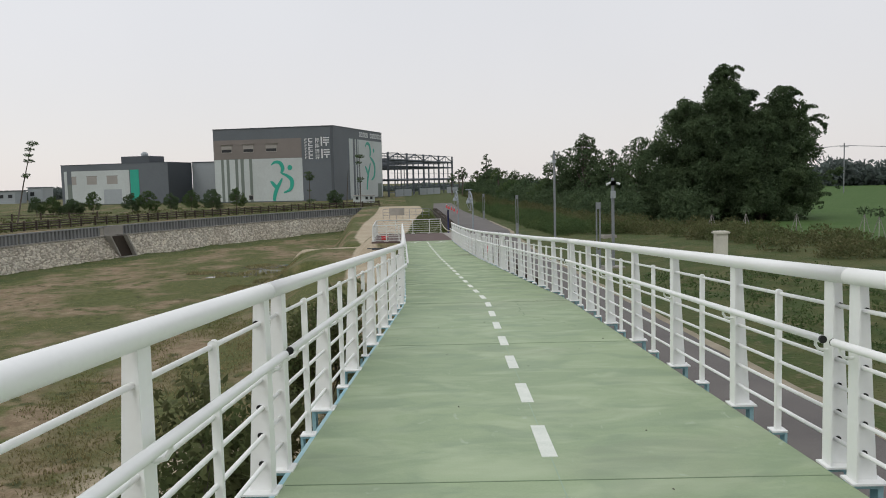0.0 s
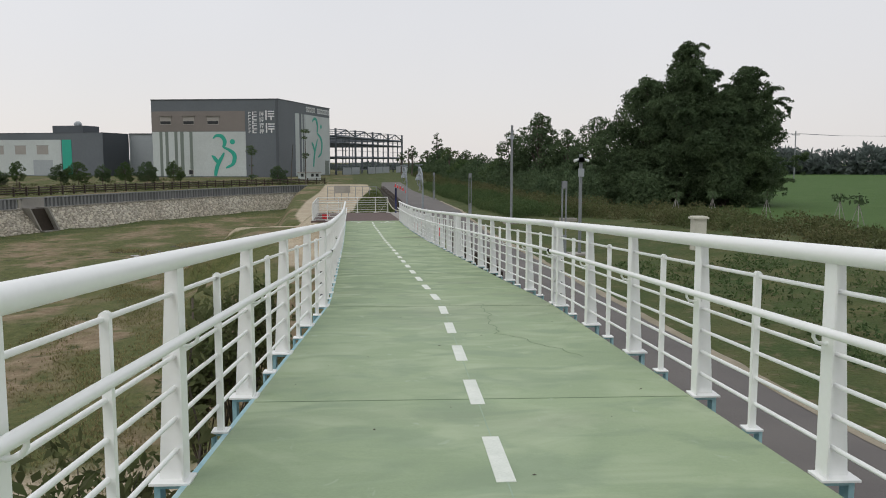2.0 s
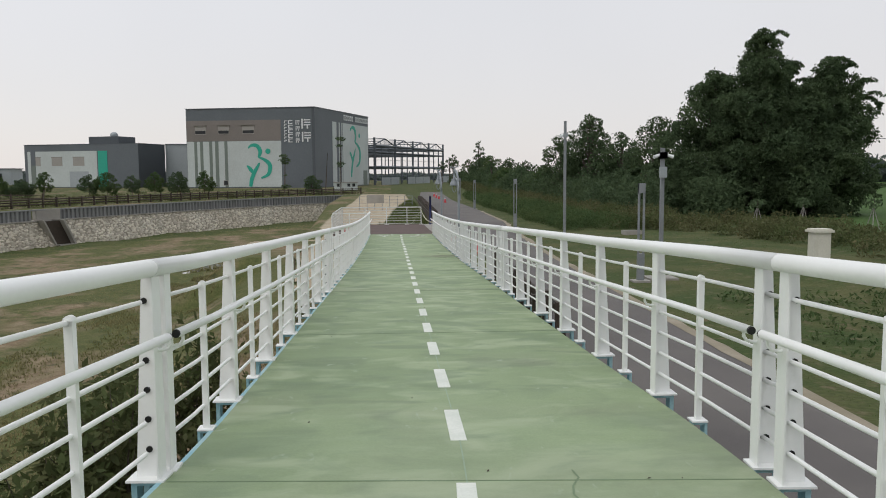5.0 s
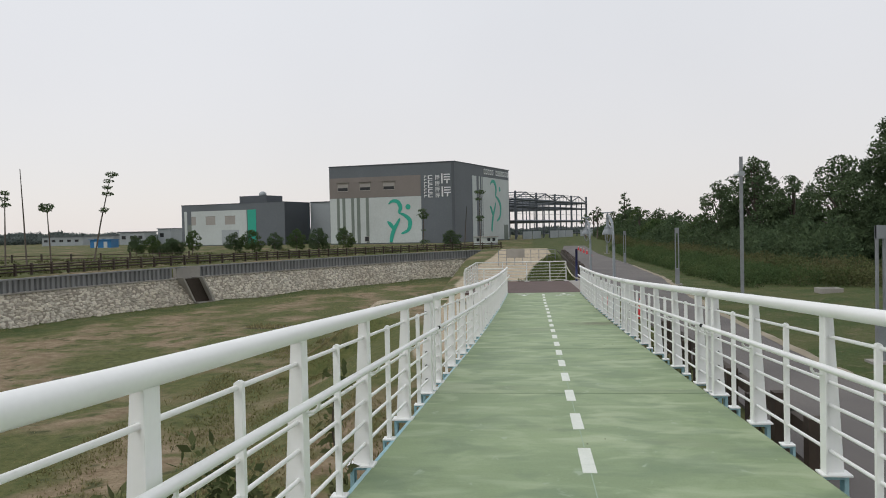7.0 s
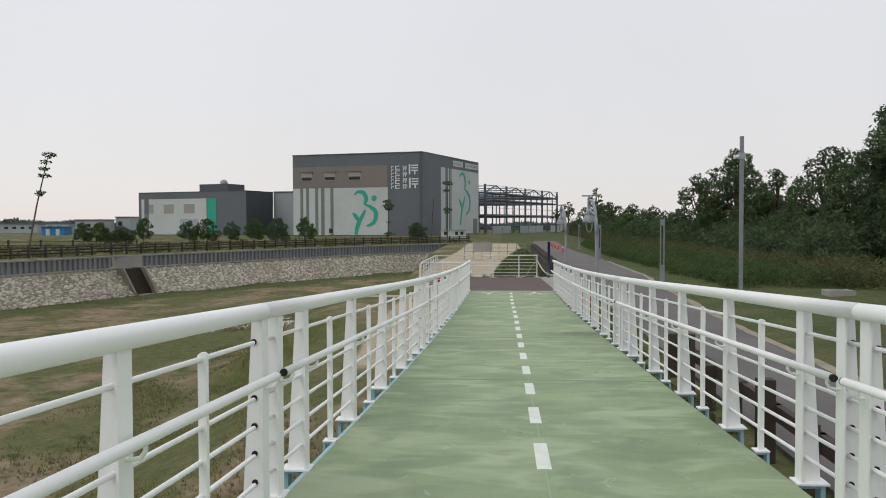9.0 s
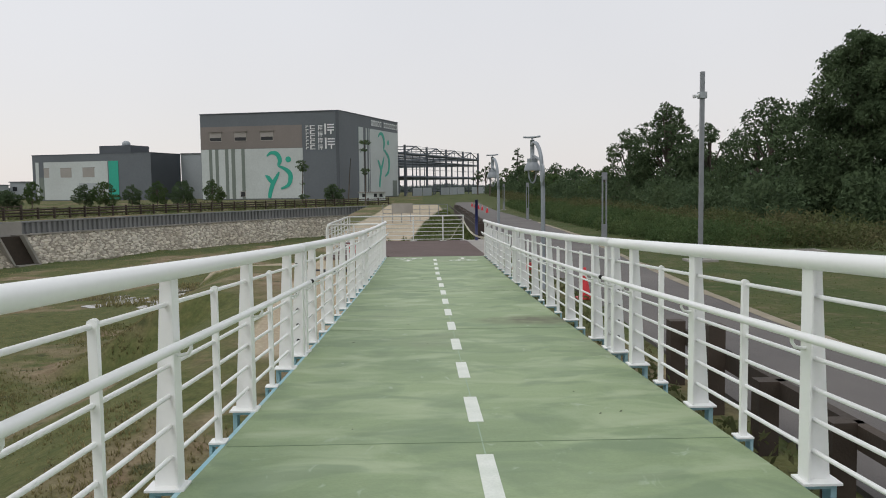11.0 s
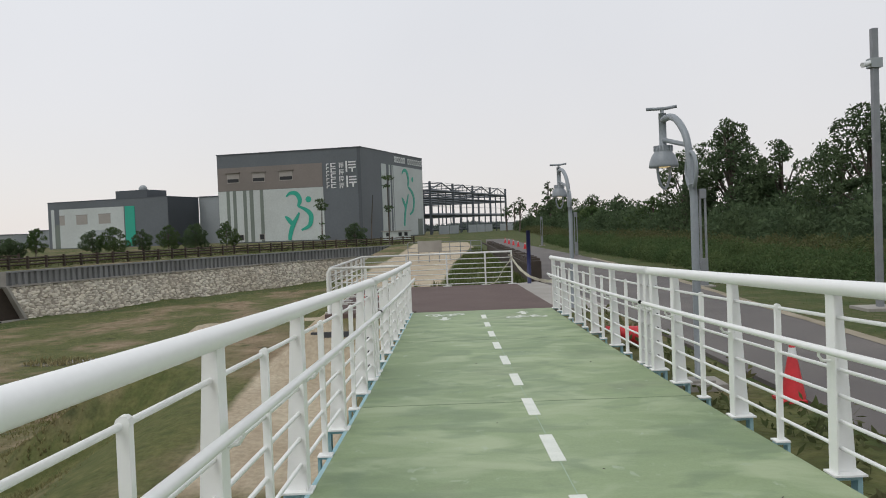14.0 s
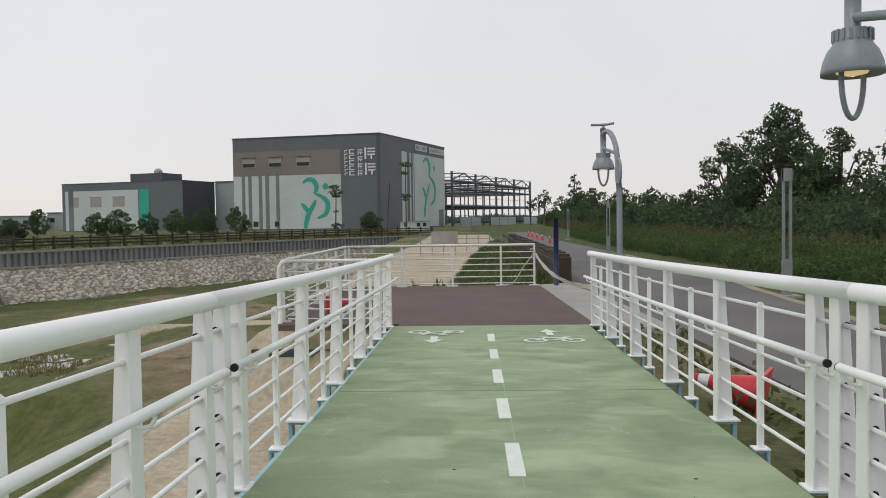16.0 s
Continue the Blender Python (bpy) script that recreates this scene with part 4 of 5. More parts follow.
g = Geo().prism([(CL[0] - 0.12, CL[1] - 0.1), (CC[0] + 0.05, CC[1] - 0.15), (CR[0] + 0.15, CR[1]), (CB[0], CB[1] + 0.1)], Z1, Z1 + 0.18)
part("roof", g, M_GREYDARK, hall, "dark roof edge")
fl, fr = facade(CL, CC, Z0, Z1), facade(CC, CR, Z0, Z1)
LU, LV, RU = 30.9, Z1 - Z0, 36.2
part("wall_band", plate(Geo(), fl, 0.003, 0.74, 0.145, 0.405, 0.05), M_TAUPE, hall, "taupe wall band")
part("wall_panel", plate(Geo(), fl, 0.003, 0.742, 0.408, 0.985, 0.07), M_PANEL, hall, "off-white wall panel")
for u0, u1 in ((0.061, 0.084), (0.107, 0.131), (0.18, 0.204), (0.226, 0.253), (0.30, 0.324)):
    part("stripe", plate(Geo(), fl, u0, u1, 0.408, 0.985, 0.10), M_STRIPE, hall, "sage green vertical stripe")
for u0, u1 in ((0.07, 0.157), (0.253, 0.34), (0.443, 0.535)):
    w = part("window", plate(Geo(), fl, u0, u1, 0.205, 0.318, 0.09), M_SHUTTER, hall, "wide louvred window with beige shutter")
    part("louvre", plate(Geo(), fl, u0 + 0.003, u1 - 0.003, 0.272, 0.31, 0.12), M_DARKGLASS, w, "dark louvre")
    part("hood", plate(Geo(), fl, u0 - 0.006, u1 + 0.006, 0.198, 0.208, 0.35, 0.3), M_TAUPE, w, "window hood")
for u0, u1 in ((0.136, 0.176), (0.286, 0.324)):
    w = part("window", plate(Geo(), fl, u0, u1, 0.90, 0.965, 0.13), M_SHUTTER, hall)
    part("pane", plate(Geo(), fl, u0 + 0.004, u1 - 0.004, 0.905, 0.96, 0.15), M_DARKGLASS, w, "dark pane")
part("corner_trim", plate(Geo(), fl, 0.978, 1.0, 0.0, 1.0, 0.03), M_GREYDARK, hall)


def emblem(at, u0, su, v0, sv, lu, lv, parent):
    """The green emblem: a bent leaf, a dot and a sprouting stem, in plain strokes."""
    f = lambda pts: [(u0 + su * x, v0 + sv * y) for x, y in pts]
    strokes = (([(0.05, 0.09), (0.20, 0.02), (0.42, 0.035), (0.54, 0.15), (0.52, 0.24), (0.46, 0.30)], 0.15, 0.03, 0.9, 0.14),
               ([(0.46, 0.30), (0.70, 0.36), (0.90, 0.46), (0.93, 0.58), (0.84, 0.72), (0.56, 0.80)], 0.2, 0.03, 0.95, 0.145),
               ([(0.51, 0.43), (0.42, 0.53), (0.27, 0.68), (0.17, 0.84), (0.12, 1.0)], 0.15, 0.05, 0.75, 0.15),
               ([(-0.02, 0.50), (0.08, 0.55), (0.20, 0.64), (0.25, 0.70)], 0.1, 0.0, 1.0, 0.155))
    for pts, least, first, span, out in strokes:
        p = spline(pts, 5)
        g = Geo()
        ribbon(g, at, f(p), [least + 0.8 * math.sin(math.pi * min(1, first + i / len(p) * span)) for i in range(len(p))], out, lu, lv)
        part("emblem_stroke", g, M_LOGO, parent, "painted teal green stroke")
    c = (u0 + su * 0.86, v0 + sv * 0.165)
    ring = [(c[0] + 0.62 * math.cos(k * math.pi / 8) / lu, c[1] + 0.62 * math.sin(k * math.pi / 8) / lv) for k in range(16)]
    g = Geo().add([at(u, v, 0.14) for u, v in ring], [tuple(reversed(range(16)))])
    part("emblem_dot", g, M_LOGO, parent, "painted teal green dot")


emblem(fl, 0.475, 0.19, 0.45, 0.53, LU, LV, hall)
# sign lettering, as plain bars: two large signs, four small, two upright lines
def bars(name, at, cells, o=0.12):
    for u0, u1, v0, v1 in cells:
        part(name, plate(Geo(), at, u0, u1, v0, v1, o), M_SIGN, hall)


def glyph(at, u0, u1, v0, v1):
    """A sign character as a small grid of plain bars."""
    du, dv = u1 - u0, v1 - v0
    bars("sign_bar", at, [(u0, u0 + 0.16 * du, v0, v1), (u0 + 0.28 * du, u1, v0 + 0.05 * dv, v0 + 0.17 * dv), (u0 + 0.28 * du, u1, v0 + 0.30 * dv, v0 + 0.42 * dv),
                          (u0 + 0.28 * du, u1, v0 + 0.55 * dv, v0 + 0.67 * dv), (u0 + 0.58 * du, u0 + 0.72 * du, v0 + 0.67 * dv, v1)])


glyph(fl, 0.900, 0.968, 0.140, 0.262)
glyph(fl, 0.902, 0.970, 0.300, 0.425)
for i in range(4):
    glyph(fl, 0.856, 0.886, 0.155 + 0.073 * i, 0.215 + 0.073 * i)
for i in range(5):
    v = 0.155 + 0.057 * i
    bars("sign_bar", fl, [(0.798, 0.806, v, v + 0.046), (0.806, 0.832, v, v + 0.009), (0.806, 0.832, v + 0.037, v + 0.046)])
for i in range(7):
    v = 0.158 + 0.040 * i
    bars("sign_bar", fl, [(0.768, 0.787, v, v + 0.009), (0.768, 0.773, v, v + 0.030)])


def ru(x):
    """Along the end wall, from its share of the apparent width."""
    w = (x - 785) / 308
    return w * 155 / (189 - w * 34)


for x0, x1 in ((887, 911), (947, 1091)):
    part("wall_panel", plate(Geo(), fr, ru(x0), ru(x1), 0.14, 0.985, 0.07), M_PANEL, hall, "off-white wall panel")
for x0, x1 in ((925, 931), (940, 944)):
    part("stripe", plate(Geo(), fr, ru(x0), ru(x1), 0.14, 0.985, 0.06), M_PANEL, hall, "narrow off-white stripe")
emblem(fr, ru(985), ru(1048) - ru(985), 0.17, 0.70, RU, LV, hall)
u = ru(952)
for i in range(13):
    if i == 5:
        continue
    w = (ru(1090) - ru(952)) / 13
    uu = u + i * w
    bars("sign_bar", fr, [(uu + 0.1 * w, uu + 0.26 * w, 0.03, 0.10), (uu + 0.3 * w, uu + 0.8 * w, 0.03, 0.045), (uu + 0.3 * w, uu + 0.8 * w, 0.085, 0.10),
                          (uu + 0.64 * w, uu + 0.8 * w, 0.045, 0.085)])
part("door", plate(Geo(), fr, ru(1062), ru(1084), 0.78, 0.995, 0.11), M_STRIPE, hall, "grey-green steel door")

# low wing to the side
A2, B2, C2 = (-95.0, 170.2), (-63.2, 160.0), (-59.8, 171.4)
D2 = (A2[0] + C2[0] - B2[0], A2[1] + C2[1] - B2[1])
wing = thing("factory_wing", "low dark grey factory wing with white front panel", "factory building")
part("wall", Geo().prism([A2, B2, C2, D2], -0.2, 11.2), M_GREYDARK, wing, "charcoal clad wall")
part("roof", Geo().prism([(A2[0] - 0.1, A2[1] - 0.1), (B2[0] + 0.1, B2[1] - 0.1), (C2[0] + 0.1, C2[1]), (D2[0], D2[1] + 0.1)], 11.2, 11.35), M_GREYDARK, wing)
fw = facade(A2, B2, 0.3, 11.2)
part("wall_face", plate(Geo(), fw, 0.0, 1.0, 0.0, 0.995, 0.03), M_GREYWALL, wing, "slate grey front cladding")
part("wall_panel", plate(Geo(), fw, 0.10, 0.645, 0.15, 0.98, 0.08), M_PANEL, wing, "off-white front panel")
part("stripe", plate(Geo(), fw, 0.028, 0.055, 0.15, 0.98, 0.08), M_PANEL, wing, "off-white strip")
part("stripe", plate(Geo(), fw, 0.058, 0.10, 0.48, 0.98, 0.07), M_STRIPE, wing, "sage green strip")
part("banner", plate(Geo(), fw, 0.655, 0.735, 0.15, 0.97, 0.12), M_LOGO, wing, "tall teal green banner")
for u0, u1 in ((0.10, 0.145), (0.245, 0.34), (0.435, 0.535)):
    w = part("window", plate(Geo(), fw, u0, u1, 0.29, 0.49, 0.11), M_SHUTTER, wing, "beige shuttered window")
    part("frame", plate(Geo(), fw, u0 - 0.004, u1 + 0.004, 0.28, 0.29, 0.14), M_TAUPE, w)
part("door", plate(Geo(), fw, 0.40, 0.57, 0.62, 0.985, 0.11), M_LIGHTWALL, wing, "grey roller door")
m = facade(A2, B2, 0, 1)
q = lambda u, back: tuple((m(u, 0) + (Vector((D2[0] - A2[0], D2[1] - A2[1], 0)) * back))[:2])
rb = part("rooftop_room", Geo().prism([q(0.54, 0.15), q(0.80, 0.15), q(0.80, 0.75), q(0.54, 0.75)], 11.35, 13.2), M_GREYDARK, wing, "dark rooftop plant room")
c = q(0.70, 0.4)
part("vent_dome", Geo().lathe([(0.8, 13.2), (1.0, 13.6), (0.8, 14.1), (0.4, 14.4), (0.02, 14.45)], 14, Matrix.Translation((c[0], c[1], 0))), M_LIGHTWALL, rb, "pale turbine vent", True)
link = thing("link_building", "light grey clad link between the two factory halls", "factory building")
part("wall", Geo().prism([(-59.7, 171.6), (-44.0, 170.0), (-40.0, 190.0), (-55.0, 192.0)], -0.2, 11.3), M_LIGHTWALL, link)
part("roof", Geo().prism([(-59.75, 171.4), (-44.0, 169.8), (-39.9, 190.2), (-55.0, 192.2)], 11.3, 11.5), M_GREYDARK, link)

# unfinished steel frame behind the hall
frame_b = thing("steel_frame", "unfinished dark steel building frame with gabled roof trusses", "building frame")
E0, E1 = Vector((-5.2, 177.0, 0)), Vector((17.2, 236.5, 0))
back = Vector((-26.0, 6.5, 0))
n = 12
for row in (0.0, 1.0):
    a, b = E0 + back * row, E1 + back * row
    for i in range(n + 1):
        if row and i % 3:
            continue
        p = E0 + (E1 - E0) * (i / n) + back * row
        r = 0.30 if i % 3 == 0 else 0.17
        part("column", Geo().box((p.x - r, p.y - r, 0.0), (p.x + r, p.y + r, 13.3 if i % 3 == 0 else 11.2)), M_FRAME, frame_b)
    for z, r in ((1.5, 0.10), (5.2, 0.36), (9.3, 0.22), (11.1, 0.34)):
        part("beam", Geo().sweep([(a.x, a.y, z), (b.x, b.y, z)], r, 4), M_FRAME, frame_b)
    for z in (2.9, 7.2, 10.2):
        part("girt", Geo().sweep([(a.x, a.y, z), (b.x, b.y, z)], 0.045, 4), M_FRAME, frame_b)
    part("guard_wire", Geo().sweep([(a.x, a.y, 13.2), (b.x, b.y, 13.2)], 0.035, 4), M_FRAME, frame_b)
for i in range(0, n + 1, 3):
    p, q_ = E0 + (E1 - E0) * (i / n), E0 + (E1 - E0) * (i / n) + back
    for z in (5.2, 9.3, 11.1):
        part("beam", Geo().sweep([(p.x, p.y, z), (q_.x, q_.y, z)], 0.26, 4), M_FRAME, frame_b)
    for t in (0.33, 0.67):
        m_ = p.lerp(q_, t)
        part("column", Geo().box((m_.x - 0.16, m_.y - 0.16, 0.0), (m_.x + 0.16, m_.y + 0.16, 11.1)), M_FRAME, frame_b)
for i in range(4):
    for row in (0.0, 1.0):
        a = E0 + (E1 - E0) * (i / 4) + back * row
        b = E0 + (E1 - E0) * ((i + 1) / 4) + back * row
        mid = (a + b) / 2
        g = Geo()
        g.sweep([(a.x, a.y, 11.3), (mid.x, mid.y, 13.2), (b.x, b.y, 11.3)], 0.2, 4)
        for t in (0.3, 0.5, 0.7):
            p = a + (b - a) * t
            g.sweep([(p.x, p.y, 11.2), (p.x, p.y, 11.3 + 1.9 * (1 - abs(2 * t - 1)))], 0.08, 4)
        part("roof_truss", g, M_FRAME, frame_b)
    a = E0 + (E1 - E0) * ((i + 0.5) / 4)
    part("ridge_purlin", Geo().sweep([(a.x, a.y, 13.2), (a.x + back.x, a.y + back.y, 13.2)], 0.12, 4), M_FRAME, frame_b)
# site hoarding and the small gate house
for i in range(9):
    p = E0 + (E1 - E0) * (i / 9) + Vector((2.0, -3.0, 0))
    q_ = E0 + (E1 - E0) * ((i + 0.93) / 9) + Vector((2.0, -3.0, 0))
    ff = facade((p.x, p.y), (q_.x, q_.y), 0.1, 2.4)
    if i in (2, 6):
        continue
    solid("site_hoarding", plate(Geo(), ff, 0, 1, 0, 1, 0, 0.08), M_LIGHTWALL, "pale grey site hoarding panel", "hoarding", group="site hoarding panels")
gate = thing("gate_house", "small cream gate house beside the fence", "hut")
part("wall", Geo().box((-12.2, 118.0, 0.0), (-7.6, 121.5, 1.7)), M_PANEL, gate, "cream wall")
part("roof", Geo().box((-12.4, 117.8, 1.7), (-7.4, 121.7, 1.82)), M_SHUTTER, gate)
for x0 in (-11.6, -9.5, -8.5):
    part("window", Geo().box((x0, 117.93, 0.9), (x0 + 0.55, 118.0, 1.5)), M_DARKGLASS, gate)
# grey fence with a banner near the end of the river
gf = thing("mesh_fence", "grey metal fence with a pale banner across the track", "fence")
for i in range(8):
    x = -4.2 + 0.85 * i
    part("post", Geo().box((x - 0.03, 44.97, float(ground_z(x, 45)) - 0.1), (x + 0.03, 45.03, 1.0)), M_GALV, gf)
for z in (0.2, 0.55, 0.98):
    part("rail", Geo().sweep([(-4.2, 45, z), (1.75, 45, z)], 0.025, 6), M_GALV, gf)
part("banner", Geo().box((-3.4, 44.92, 0.2), (-1.45, 44.96, 1.1)), M_CONC, gf, "pale grey banner")
hut = thing("blue_shed", "blue sheet metal site shed", "shed")
part("wall", Geo().box((-120.2, 168, 0), (-114.2, 172, 2.5)), M_BLUESHED, hut)
part("roof", Geo().prism([(-120.5, 167.7), (-113.9, 167.7), (-113.9, 172.3), (-120.5, 172.3)], 2.5, 2.65), M_BLUESHED, hut)
for x0 in (-119, -116.3):
    part("door", Geo().box((x0, 167.9, 0), (x0 + 1.0, 168.0, 2.0)), M_PANEL, hut)
for x, y, w, h in ((-142, 225, 9, 4.6), (-155, 230, 8, 3.6), (-180, 240, 16, 3.4), (-133, 235, 5, 5.6)):
    b = thing("distant_house", "pale grey low building beyond the terrace", "house", "distant buildings")
    part("wall", Geo().box((x, y, 0), (x + w, y + 9, h)), M_LIGHTWALL, b)
    part("roof", Geo().box((x - 0.3, y - 0.3, h), (x + w + 0.3, y + 9.3, h + 0.3)), M_GREYWALL, b)
    for k in range(int(w // 3)):
        part("window", Geo().box((x + 0.8 + 3 * k, y - 0.06, h * 0.5), (x + 2.2 + 3 * k, y + 0.02, h * 0.75)), M_DARKGLASS, b)

# timber wall beside the path beyond the landing, and stub posts under the bridge
tw = thing("timber_wall", "dark brown upright timber retaining wall beside the path", "timber wall")
for i in range(120):
    y = 9.6 + 0.42 * i
    x = 2.35 + 0.004 * i
    h = 0.80 + 0.06 * math.sin(i * 2.3) - 0.0015 * i
    if 2 <= i < 110:
        part("timber_post", Geo().box((x - 0.09, y, -1.1), (x + 0.38, y + 0.36, h)), M_WOOD, tw)
part("rail", Geo().box((2.2, 10.5, 0.5), (2.26, 55.0, 0.64)), M_WOOD, tw)
for i in range(9):
    y = -19.4 - 1.45 * i
    h = 0.75 + 0.2 * math.sin(i * 1.9)
    solid("timber_stub", Geo().box((2.9, y - 0.1, -0.3), (3.1, y + 0.1, h)), M_WOOD, "dark brown timber post beside the bridge", "post", group="timber posts beside the bridge")
    if i < 8:
        solid("timber_beam", Geo().box((3.1, y - 1.5, 0.42), (3.2, y - 0.03 + 0.08, 0.62)), M_WOOD, "dark brown timber beam fixed to the posts", "timber beam", group="timber beams beside the bridge")

# ---- street furniture ----
def arch_lamp(x, y, z):
    """A grey lamp post with a curved arm reaching on along the path, a hanging bell shade and a small bar on top."""
    la = thing("street_lamp", "grey arched street lamp with hanging bell shade, lit", "street lamp", "street lamps beside the bridge", at=(x, y, z))
    d = Vector((-0.12, 0.98, 0)).normalized()

    def at(u, z, w=0.0):
        return (d.x * u + d.y * w, d.y * u - d.x * w, z)
    part("pole", Geo().sweep([(0, 0, 0), (0, 0, 1.0), (0, 0, 2.5), at(0.03, 2.68)], [0.058, 0.055, 0.053, 0.055], 14), M_LAMPGREY, la, "", True)
    part("base_plate", Geo().box((-0.17, -0.17, 0), (0.17, 0.17, 0.03)).box((-0.3, -0.3, -0.3), (0.3, 0.3, 0.0)), M_CONC, la, "concrete footing")
    arc = [at(0.03, 2.66), at(0.075, 2.95), at(0.17, 3.3), at(0.33, 3.50), at(0.53, 3.635), at(0.72, 3.695), at(0.91, 3.70), at(1.03, 3.67)]
    part("arm", Geo().sweep(spline(arc, 4), 0.05, 12), M_LAMPGREY, la, "curved arm", True)
    loop = [at(0.055 + 0.235 * math.cos(a), 2.88 + 0.245 * math.sin(a), 0.03 * math.cos(a)) for a in np.linspace(0, 2 * math.pi, 25)]
    part("loop", Geo().sweep(loop, 0.026, 8, False), M_LAMPGREY, la, "oval loop at the pole top", True)
    part("strut", Geo().sweep([at(1.03, 3.40), at(0.2, 3.24)], 0.034, 8), M_LAMPGREY, la, "", True)
    part("hanger", Geo().sweep([at(1.03, 3.27), at(1.03, 3.79)], 0.056, 12), M_LAMPGREY, la, "", True)
    part("neck", Geo().sweep([at(1.03, 3.79), at(1.03, 3.86)], 0.028, 8), M_LAMPGREY, la, "", True)
    part("cross_bar", Geo().sweep([at(1.10, 3.86, -0.22), at(1.04, 3.855, -0.08), at(1.01, 3.86, 0.06), at(0.96, 3.88, 0.2)], 0.024, 8), M_LAMPGREY, la, "slightly bent tube on top", True)
    t = Matrix.Translation(at(1.03, -0.04))
    sh = part("shade", Geo().lathe([(0.045, 3.36), (0.125, 3.35), (0.13, 3.27), (0.135, 3.25), (0.172, 3.20), (0.2, 3.13), (0.212, 3.07), (0.215, 3.03), (0.205, 3.03), (0.17, 3.15), (0.1, 3.22), (0.01, 3.24)], 24, t), M_LAMPGREY, la, "grey bell shade", True)
    part("bulb", Geo().lathe([(0.01, 3.02), (0.10, 3.04), (0.135, 3.09), (0.08, 3.17), (0.01, 3.2)], 14, t), M_GLOW, sh, "warm glowing bulb", True)
    for k in range(18):
        part("cooling_fin", Geo().box((0.122, -0.008, 3.27), (0.14, 0.008, 3.35), t @ pose(0, 0, 0, 0, 0, 20 * k)), M_LAMPGREY, sh)
    ring = [at(1.03 + 0.05 * math.cos(a), 2.98 + 0.30 * math.sin(a), 0.115 * math.cos(a)) for a in np.linspace(0, 2 * math.pi, 29)]
    part("guard_loop", Geo().sweep(ring, 0.02, 8, False), M_LAMPGREY, la, "oval loop hanging round the shade", True)
    return la


arch_lamp(2.57, -10.03, -0.03)
arch_lamp(2.37, -0.04, -0.1)


def camera_pole(x, y, h, cams, label, w=0.18):
    p = thing("camera_pole", label, "camera pole", at=(x, y, float(ground_z(x, y)) - 0.02))
    part("pole", Geo().box((-0.5 * w, -0.5 * w, 0), (0.5 * w, 0.5 * w, h)), M_GALV, p)
    part("footing", Geo().box((-0.5, -0.45, -0.1), (0.5, 0.45, 0.09)), M_CONC, p, "concrete footing")
    for z, sx in cams:
        b = part("camera_bracket", Geo().box((-0.13, -0.13, z - 0.11), (0.13, 0.13, z + 0.11)), M_LIGHTWALL, p)
        part("security_camera", Geo().sweep([(sx * 0.1, -0.05, z + 0.02), (sx * 0.34, -0.12, z - 0.06)], [0.05, 0.065], 10), M_SIGN, b, "white security camera", True)
    return p


camera_pole(9.25, -2.0, 6.56, ((5.76, -1),), "tall square grey steel pole with a security camera", 0.135)
cp = camera_pole(8.69, -20.4, 4.5, ((4.25, -1), (4.25, 1)), "square grey steel pole with two security cameras", 0.12)
part("control_box", Geo().box((-0.14, -0.2, 3.5), (0.10, -0.09, 3.86)), M_LIGHTWALL, cp, "grey control box")


def twin_post(x, y, h):
    s = thing("light_column", "grey twin-blade light column on a concrete footing", "light column", "light columns along the path", at=(x, y, float(ground_z(x, y))))
    part("footing", Geo().box((-0.28, -0.28, -0.1), (0.28, 0.28, 0.06)), M_CONC, s)
    part("base_box", Geo().box((-0.11, -0.08, 0.06), (0.11, 0.08, 0.95)), M_GALV, s)
    for dx in (-0.085, 0.085):
        part("blade", Geo().box((dx - 0.025, -0.05, 0.95), (dx + 0.025, 0.05, h)), M_GALV, s)
    part("head", Geo().box((-0.11, -0.07, h - 0.32), (0.11, 0.07, h)), M_GALV, s)


twin_post(7.62, 5.9, 3.25)
twin_post(7.75, 34.0, 2.95)
twin_post(7.77, -21.1, 3.3)
twin_post(8.6, 62.0, 2.95)

b = thing("utility_cabinet", "cream concrete utility pillar on the lawn", "utility cabinet", at=(13.92, -21.1, float(ground_z(13.92, -21.1))))
part("body", Geo().box((-0.27, -0.25, -0.05), (0.27, 0.25, 1.36)), M_CREAM, b)
part("cap", Geo().box((-0.35, -0.32, 1.36), (0.35, 0.32, 1.44)).box((-0.30, -0.27, 1.44), (0.30, 0.27, 1.48)), M_CREAM, b)
part("door", Geo().box((-0.19, -0.262, 0.35), (0.19, -0.25, 1.15)), M_CREAM, b)
b = thing("concrete_planter", "low square concrete planter ring on the lawn", "planter", at=(13.4, -1.2, float(ground_z(13.4, -1.2))))
g = Geo()
for lo, hi in (((-0.5, -0.5), (0.5, -0.38)), ((-0.5, 0.38), (0.5, 0.5)), ((-0.5, -0.38), (-0.38, 0.38)), ((0.38, -0.38), (0.5, 0.38))):
    g.box((*lo, -0.1), (*hi, 0.22))
part("wall", g, M_CONC, b)
part("soil", Geo().box((-0.38, -0.38, 0), (0.38, 0.38, 0.14)), M_WOOD, b, "dark soil")


def traffic_cone(m, label):
    c = thing("traffic_cone", label, "traffic cone", "red traffic cones")
    c.matrix_world = m
    part("base", Geo().box((-0.19, -0.19, 0), (0.19, 0.19, 0.035)), M_CONE, c)
    part("cone", Geo().lathe([(0.15, 0.035), (0.055, 0.55)], 18), M_CONE, c, "", True)
    part("white_band", Geo().lathe([(0.056, 0.55), (0.04, 0.66)], 18), M_SIGN, c, "white reflective band", True)
    part("tip", Geo().lathe([(0.04, 0.66), (0.03, 0.74), (0.001, 0.745)], 18), M_CONE, c, "", True)


